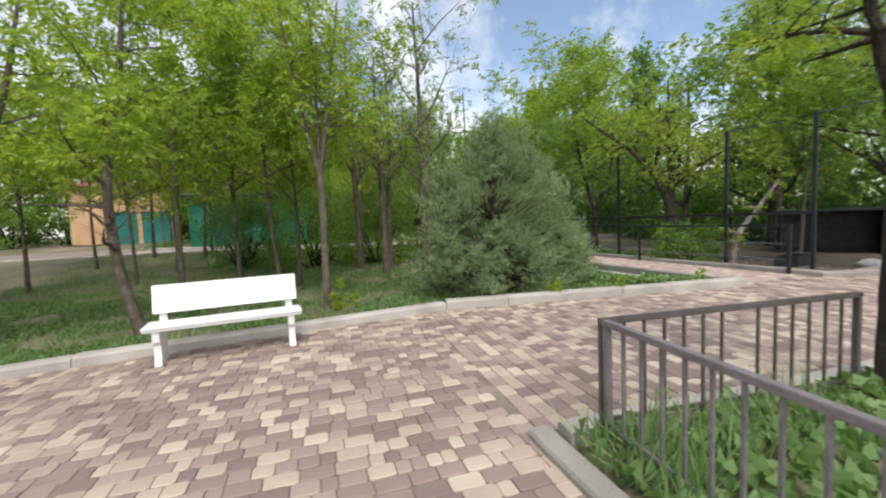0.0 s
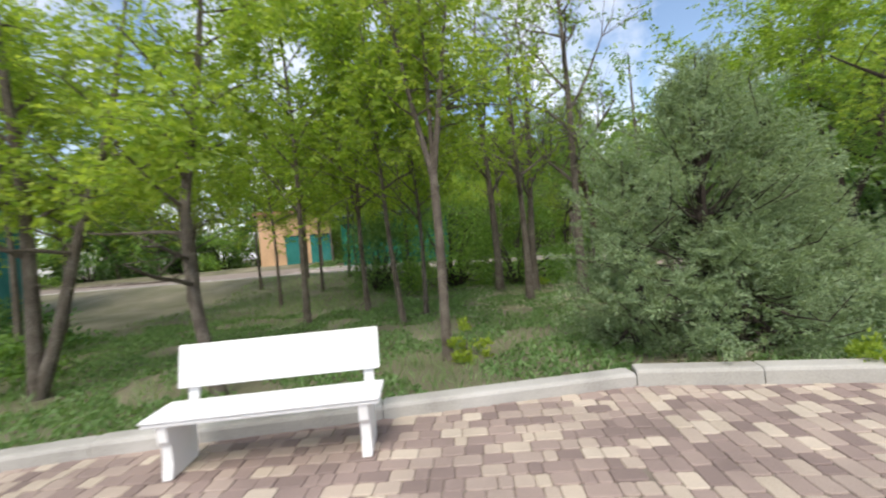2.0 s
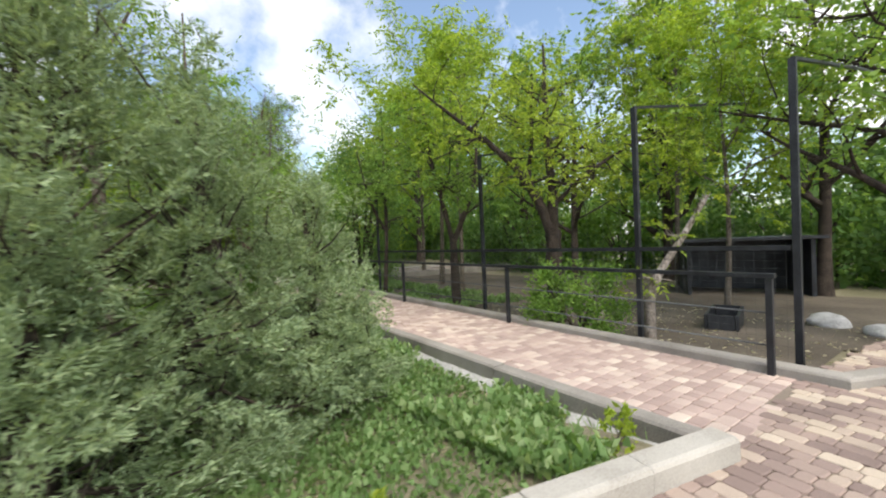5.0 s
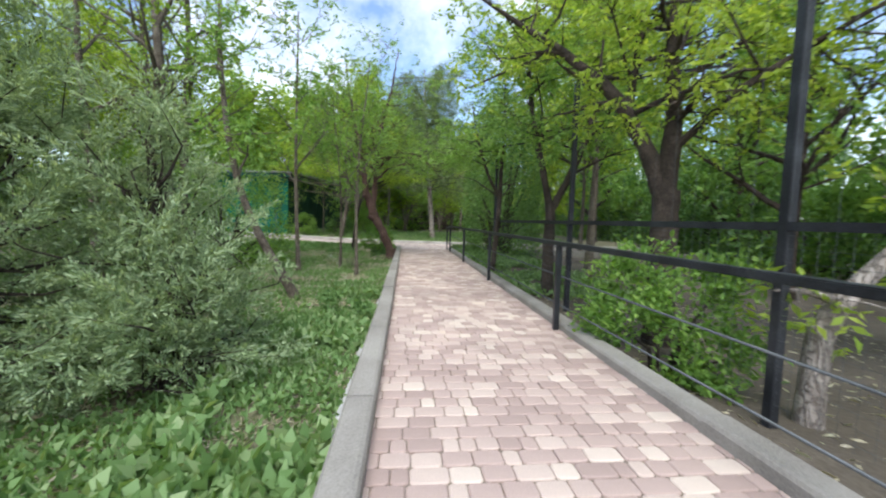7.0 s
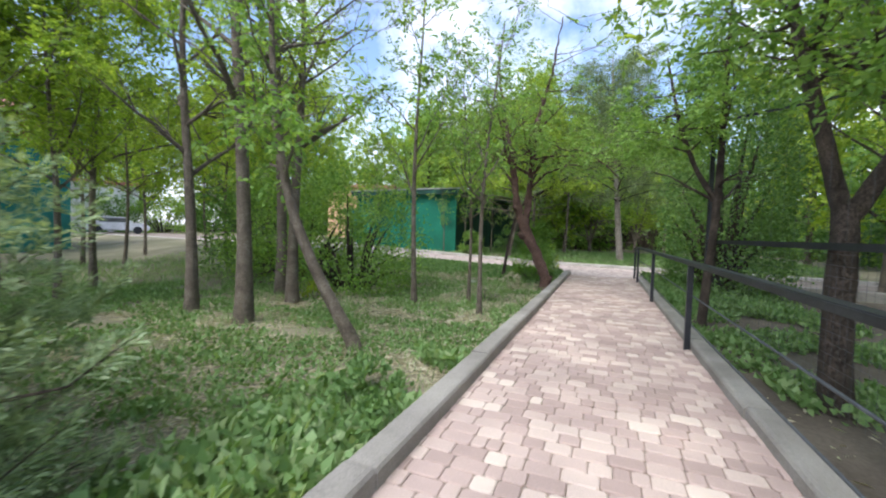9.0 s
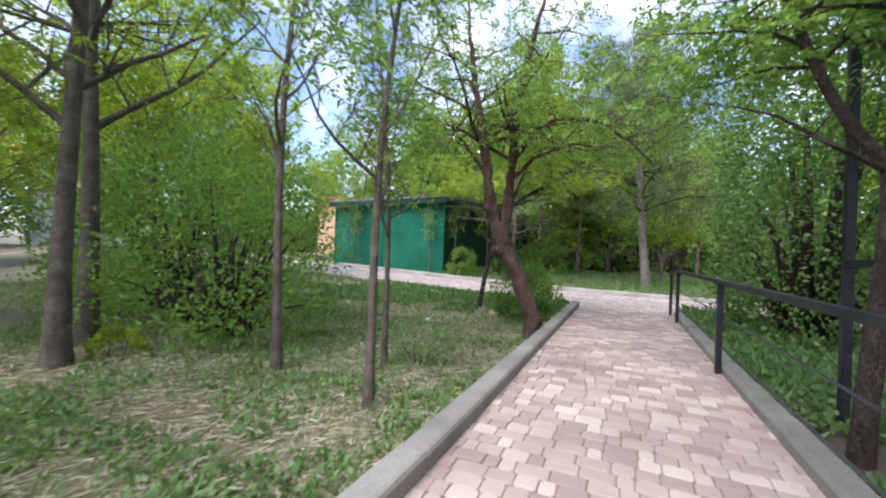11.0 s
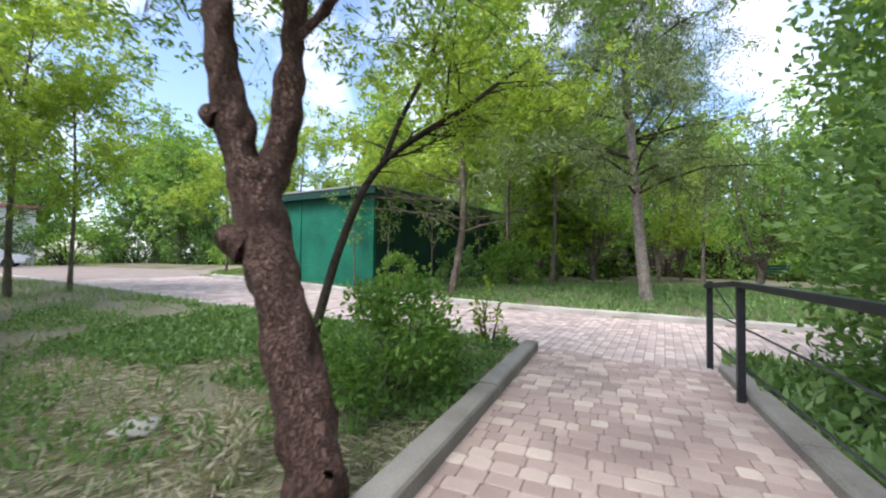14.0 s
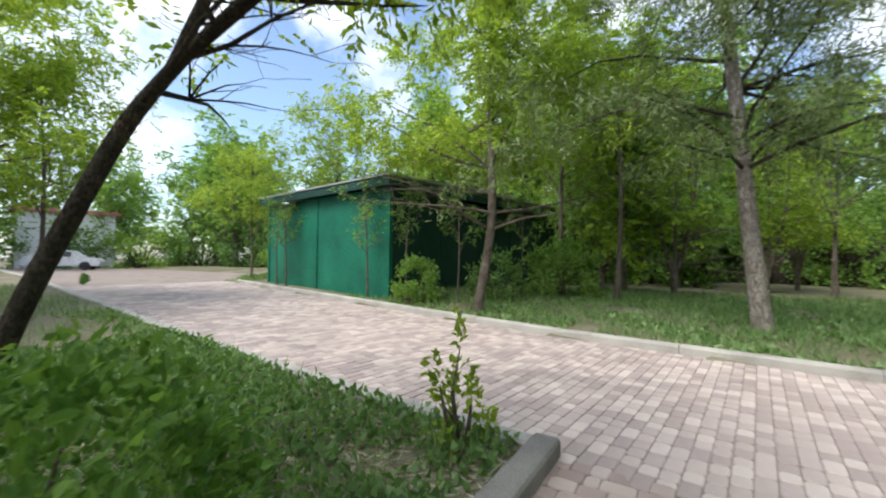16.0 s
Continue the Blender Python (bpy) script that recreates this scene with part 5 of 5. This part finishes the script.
shrub("dry_tuft", 5.6, 20.9, 0.22, 0.22, 0.32, 420, 0.10, L_DRY, M_BARK, "dry reddish grass tuft under the tree", 46, 0.15, stems=5, category="plant")
shrub("house_shrub", -9.5, 13.0, 1.8, 1.0, 1.1, 4500, 0.09, L_DARK, M_BARK, "low dark shrub before the teal house", 48)
shrub("house_shrub", -7.8, 11.0, 1.3, 0.9, 0.8, 3500, 0.09, L_MID, M_BARK, "low leafy shrub before the teal house", 49)
shrub("yellow_weed", 4.5, 8.38, 0.22, 0.14, 0.3, 260, 0.05, L_YELLOW, M_BARK, "small yellow-green weed behind the kerb", 52, stems=5, category="plant")
shrub("yellow_weed", 3.3, 8.75, 0.3, 0.15, 0.3, 300, 0.05, L_YELLOW, M_BARK, "small yellow-green weed behind the kerb", 53, stems=5, category="plant")
shrub("yellow_weed", 6.35, 8.3, 0.12, 0.12, 0.3, 150, 0.06, L_YELLOW, M_BARK, "small bright weed in the kerb corner", 54, stems=4, category="plant")
shrub("kerb_plant", 6.2, 13.0, 0.3, 0.8, 0.35, 900, 0.07, L_HERB, M_BARK, "low leafy plants along the footpath kerb", 55, stems=6, category="plant")

undergrowth = shrub("undergrowth", -20, 60, 3.2, 2.6, 4.2, 3900, 0.25, L_DARK, M_BARK_DARK, "dense dark undergrowth under the trees", 60, 0.6, stems=14)
undergrowth["group"] = "woodland undergrowth"
undergrowth_b = shrub("undergrowth", -10, 58, 3.2, 2.6, 3.6, 3700, 0.25, L_MID, M_BARK_DARK, "leafy green undergrowth under the trees", 61, 0.6, stems=14)
undergrowth_b["group"] = "woodland undergrowth"
pr = random.Random(12)
spots = [(5 + i * 3.0, 54 + pr.uniform(-1, 2)) for i in range(8)] + [(22.0, 4 + i * 3.4) for i in range(9)] + [(-9 + i * 2.5, 47 + pr.uniform(-3, 3)) for i in range(7)]
spots += [(-28, 44), (-31, 41), (-34, 37.5), (-37, 33), (-25, 46)] + [(22, 30 + i * 3) for i in range(6)] + [(-20.5, 43.5), (-17.8, 45.5), (-8.2, 43.5), (-23.5, 42.5)]
for i in range(46):
    w = radians(i * 7.8)
    x, y = 2 + 34 * math.sin(w), 20 + 32 * math.cos(w)
    if y > 2 and not ((-36 < x < -11 and 15 < y < 52) or inside(ROAD, x, y) or (-6 < x < 8 and 29 < y < 46)):
        spots.append((x, y))
for x, y in spots:
    copy_thing(undergrowth if pr.random() < 0.6 else undergrowth_b, pose(x, y, lawn_z(x, y) - 0.1, 0, 0, pr.uniform(0, 360)))


# ---- small ground plants ----
def ground_cover(name, region, count, size, width, mat, label, seed, upright=0.6, keep=None, clump=0.0, lift=0.02):
    """Loose low leaves or blades over a stretch of ground."""
    rng = np.random.default_rng(seed)
    pts, ways = [], []
    x0, y0, x1, y1 = region
    while len(pts) < count:
        x, y = rng.uniform(x0, x1), rng.uniform(y0, y1)
        if keep and not keep(x, y):
            continue
        if noise.noise((x * 0.9 + seed, y * 0.9, seed)) < clump:
            continue
        z = lawn_z(x, y)
        pts.append((x, y, z + rng.uniform(0, lift)))
        ways.append((rng.normal(), rng.normal(), upright * rng.uniform(0.4, 2.2)))
    return tagged(new(name, leaf_mesh(name, pts, ways, size, width, rng, mat)), label, "ground plants", kind="stuff")


def on_lawn(x, y):
    return x < 6.6 and line_y(KERB_LINE, x) + 0.2 < y < line_y(NEAR_KERB, x) - 0.2


def on_verge(x, y):
    return y > line_y(FAR_KERB[:9], x) + 0.2 and not (-7 < x < 3.5 + (y - 44) * 0.2 and 30.2 < y < 44 and x < 0.4 + (y - 30.5) * 0.22)


ground_cover("lawn_herbs", (-9, 8.2, 6.6, 16), 36000, 0.06, 0.038, L_HERB, "low green clover-like herbs on the lawn", 1, 0.7, on_lawn, -0.12, 0.05)
ground_cover("lawn_herbs", (-2, 15, 6.6, 25), 15000, 0.07, 0.04, L_HERB, "low green herbs along the footpath lawn", 2, 0.7, on_lawn, 0.0, 0.05)
ground_cover("lawn_herbs", (3.6, 8.1, 6.6, 13.5), 5200, 0.07, 0.045, L_HERB, "low green herbs in the juniper bed", 12, 0.7, on_lawn, 0.02, 0.06)
ground_cover("kerb_herbs", (5.55, 8.1, 6.62, 14.5), 4200, 0.10, 0.065, L_HERB, "lush broad-leaved weeds along the footpath kerb", 13, 1.0, on_lawn, -0.02, 0.16)
ground_cover("dry_straw", (2.0, 9.2, 6.6, 14.5), 9000, 0.13, 0.012, L_DRY, "dry straw and needles under the junipers", 14, 0.05, on_lawn, -0.25, 0.02)
ground_cover("lawn_grass", (-9, 8.2, 6.6, 25), 26000, 0.17, 0.012, L_HERB, "thin grass blades on the lawn", 3, 1.6, on_lawn, -0.3)
ground_cover("dry_straw", (0.5, 14, 6.6, 24.5), 36000, 0.15, 0.013, L_DRY, "dry fallen straw and stalks on the lawn", 4, 0.05, on_lawn, -0.4, 0.03)
ground_cover("bed_herbs", (0.1, 1.0, 4.2, 5.0), 5200, 0.10, 0.075, L_HERB, "dense green strawberry-like plants in the bed", 5, 0.8, lambda x, y: x > 0.5 - 0.088 * (5.13 - y) and y < 4.9 - 0.11 * (x - 0.5), -0.25, 0.14)
ground_cover("bed_grass", (0.3, 2.5, 2.2, 5.0), 1500, 0.32, 0.012, L_HERB, "long grass blades in the bed", 6, 2.0, lambda x, y: x > 0.5 - 0.088 * (5.13 - y) and y < 4.9 - 0.11 * (x - 0.5), -0.1)
ground_cover("enclosure_herbs", (9.1, 14.5, 12, 24), 7500, 0.10, 0.06, L_HERB, "low weeds behind the footpath railing", 7, 0.8, None, -0.05, 0.12)
ground_cover("enclosure_herbs", (9.0, 19.5, 11.5, 25), 6000, 0.16, 0.06, L_HERB, "dense green weeds behind the railing near the road", 17, 1.0, None, -0.9, 0.15)
ground_cover("enclosure_litter", (9.1, 7.8, 14, 15), 1500, 0.09, 0.025, L_DRY, "dry leaves and twigs on bare enclosure soil", 8, 0.05, None, -0.3)
ground_cover("verge_grass", (-9, 28.2, 16, 38), 24000, 0.20, 0.02, L_HERB, "grass on the verge across the road", 9, 1.4, on_verge, -0.35)
ground_cover("verge_herbs", (-9, 28.2, 16, 36), 12000, 0.11, 0.07, L_HERB, "low herbs on the verge across the road", 10, 0.7, on_verge, -0.05, 0.06)
ground_cover("corner_herbs", (1.0, 21.8, 6.62, 25.0), 9000, 0.075, 0.05, L_HERB, "low leafy herbs in the lawn corner by the road", 15, 0.8, on_lawn, -0.3, 0.10)
ground_cover("kerb_weeds", (-3.2, 8.25, 1.26, 9.0), 420, 0.05, 0.03, L_HERB, "tiny weeds in the kerb joint", 11, 0.7, lambda x, y: -0.06 < y - line_y(KERB_LINE, x) < 0.0 and x > -0.6, -0.6)

# ---- far small things ----
def slat_bench():
    b = empty("green_bench", 15.4, 45.0, lawn_z(15.4, 45), 205, "small dark green slatted park bench", "bench")
    for i in range(3):
        part("seat_slat", box(bmesh.new(), (-0.75, -0.22 + i * 0.15, 0.42), (0.75, -0.10 + i * 0.15, 0.455), 0.006), M_GREEN_DARK, b)
        m = Matrix.Translation((0, 0.27, 0.5 + i * 0.15)) @ Matrix.Rotation(radians(-14), 4, "X")
        part("back_slat", box(bmesh.new(), (-0.75, -0.015, 0), (0.75, 0.015, 0.12), 0.006, m), M_GREEN_DARK, b)
    for x in (-0.6, 0.6):
        tube_part("leg", [(x, -0.2, 0), (x, -0.18, 0.41)], 0.025, M_BLACK, b)
        tube_part("back_leg", [(x, 0.32, 0), (x, 0.24, 0.41), (x, 0.36, 0.95)], 0.025, M_BLACK, b)


slat_bench()


def plank_fence():
    f = empty("plank_fence", 9.0, 51.0, 0.1, -12, "dark weathered plank fence behind the verge", "fence")
    me = raw_mesh("plank", *[(v, q) for v, q in [([(a, b, c) for c in (-0.3, 2.9) for a, b in ((-0.09, -0.012), (0.09, -0.012), (0.09, 0.012), (-0.09, 0.012))],
                  [[0, 1, 5, 4], [1, 2, 6, 5], [2, 3, 7, 6], [3, 0, 4, 7], [4, 5, 6, 7], [3, 2, 1, 0]])]][0], M_BARK_DARK)
    rg = random.Random(3)
    for i in range(130):
        p = new("plank", me)
        p.parent = f
        p.matrix_basis = pose(i * 0.19, rg.uniform(-0.01, 0.01), rg.uniform(-0.06, 0.06), 0, rg.uniform(-0.6, 0.6), 0)
    for z in (0.5, 2.4):
        part("rail", box(bmesh.new(), (-0.1, 0.015, z), (24.7, 0.07, z + 0.09), 0.005), M_BARK_DARK, f)


plank_fence()


def feed_trough():
    t = empty("feed_trough", 12.0, 9.7, lawn_z(12, 9.7), 15, "black rectangular trough inside the enclosure", "trough")
    part("floor", box(bmesh.new(), (-0.6, -0.25, 0.0), (0.6, 0.25, 0.05), 0.01), M_BLACK, t)
    for a in ((-0.6, -0.25, 0.6, -0.2), (-0.6, 0.2, 0.6, 0.25), (-0.6, -0.195, -0.55, 0.195), (0.55, -0.195, 0.6, 0.195)):
        part("side", box(bmesh.new(), (a[0], a[1], 0.054), (a[2], a[3], 0.30), 0.008), M_BLACK, t)


feed_trough()


def shelter():
    s = empty("animal_shelter", 17.2, 11.2, lawn_z(17.2, 11.2), -60, "dark timber animal shelter inside the enclosure", "shelter")
    part("back_wall", box(bmesh.new(), (-1.4, 0.9, -0.2), (1.4, 1.0, 1.5), 0.01), M_BLACK, s)
    for x in (-1.4, 1.3):
        part("side_wall", box(bmesh.new(), (x, -0.9, -0.2), (x + 0.1, 0.895, 1.5), 0.01), M_BLACK, s)
    part("roof", box(bmesh.new(), (-1.6, -1.1, 1.504), (1.6, 1.15, 1.58), 0.01), M_BLACK, s)


shelter()


def stone(name, x, y, r, mat, label, seed, flat=0.6):
    bm = bmesh.new()
    bmesh.ops.create_icosphere(bm, subdivisions=3, radius=r)
    for v in bm.verts:
        k = 1 + 0.28 * noise.noise(v.co * (1.6 / r) + Vector((seed, 0, 0)))
        v.co = Vector((v.co.x * k, v.co.y * k, v.co.z * k * flat))
    ob = part(name, bm, mat, None, smooth=True)
    ob.location = (x, y, lawn_z(x, y) + r * flat * 0.3)
    tagged(ob, label, "stone")


stone("stone", 4.55, 21.0, 0.16, M_KERB_PALE, "flat pale stone lying on the lawn", 2, 0.3)
stone("stone", 13.4, 8.6, 0.30, M_MORTAR, "grey rock on the enclosure ground", 3)
stone("stone", 13.0, 7.9, 0.22, M_MORTAR, "small grey rock on the enclosure ground", 5)
far_block("white_kiosk", -36.0, 33.0, 75, 6, 5, 4.6, M_WHITE, M_REDROOF, "white walled kiosk among the trees", [(-1.2, 0.2, 2.1, M_TEAL)])
far_block("dark_outbuilding", 5.6, 46.5, -12, 5, 4, 3.4, M_BARK_DARK, M_REDROOF, "dark outbuilding with reddish roof beyond the hut", [(-0.8, 0.3, 2.0, M_BLACK)])


def parked_car():
    c = empty("parked_car", -30.5, 31.5, road_z(-30), 60, "pale grey parked car far along the road", "car")
    paint = material("car_paint", (0.55, 0.57, 0.6), 0.3, scale=1, fine=8, bump=0, spec=0.5)
    bm = bmesh.new()
    prof = [(-2.1, 0.28), (2.1, 0.28), (2.15, 0.6), (1.95, 0.82), (1.0, 0.92), (0.45, 1.40), (-1.1, 1.42), (-1.75, 0.95), (-2.1, 0.85)]
    a = [bm.verts.new((x, -0.85, z)) for x, z in prof]
    b = [bm.verts.new((x, 0.85, z)) for x, z in prof]
    bm.faces.new(a)
    bm.faces.new(b[::-1])
    for i in range(len(prof)):
        j = (i + 1) % len(prof)
        bm.faces.new((a[i], b[i], b[j], a[j]))
    bmesh.ops.bevel(bm, geom=bm.edges[:], offset=0.05, segments=2, affect="EDGES")
    body = part("body", bm, paint, c, smooth=False)
    for y in (-0.862, 0.852):
        part("side_window", box(bmesh.new(), (-1.2, y, 0.95), (0.55, y + 0.01, 1.30), 0.0), M_GLASS, body)
    for x in (-1.3, 1.3):
        for y in (-0.88, 0.7):
            v, f = tube([(x, y, 0.31), (x, y + 0.18, 0.31)], [0.31, 0.31], 18)
            w = new("wheel", raw_mesh("wheel", v, f, M_BLACK))
            w.parent = c


parked_car()

# ---- pavers, last ----
MIX = [0.095, 0.13, 0.165, 0.20]
lay_pavers(plaza_left, PLAZA_A, -4, 0.13, MIX, [3, 3, 3, 3], M_PLAZA, lambda x, y: -2.3 < x < 0.2 and 5.0 < y < 7.4, 1, keep=lambda x, y: y > 1.0 and x > -10.5)
lay_pavers(plaza_right, PLAZA_B, 83.8, 0.13, MIX, [2, 3, 3, 4], M_PLAZA, lambda x, y: 1.0 < x < 5.6 and 5.9 < y < 8.0, 2, keep=lambda x, y: y > 2.0 and x < 15)
lay_pavers(path_floor, RAMP, 0, 0.132, MIX, [2, 3, 4, 4], M_RAMP, lambda x, y: 8.2 < y < 11.0, 3)
lay_pavers(road_floor, ROAD, 84, 0.118, [0.15, 0.21], [3, 2], M_ROAD, lambda x, y: 5.2 < x < 9.0 and 24.4 < y < 27.5, 4, lambda x, y: road_z(x), keep=lambda x, y: -9 < x < 13)
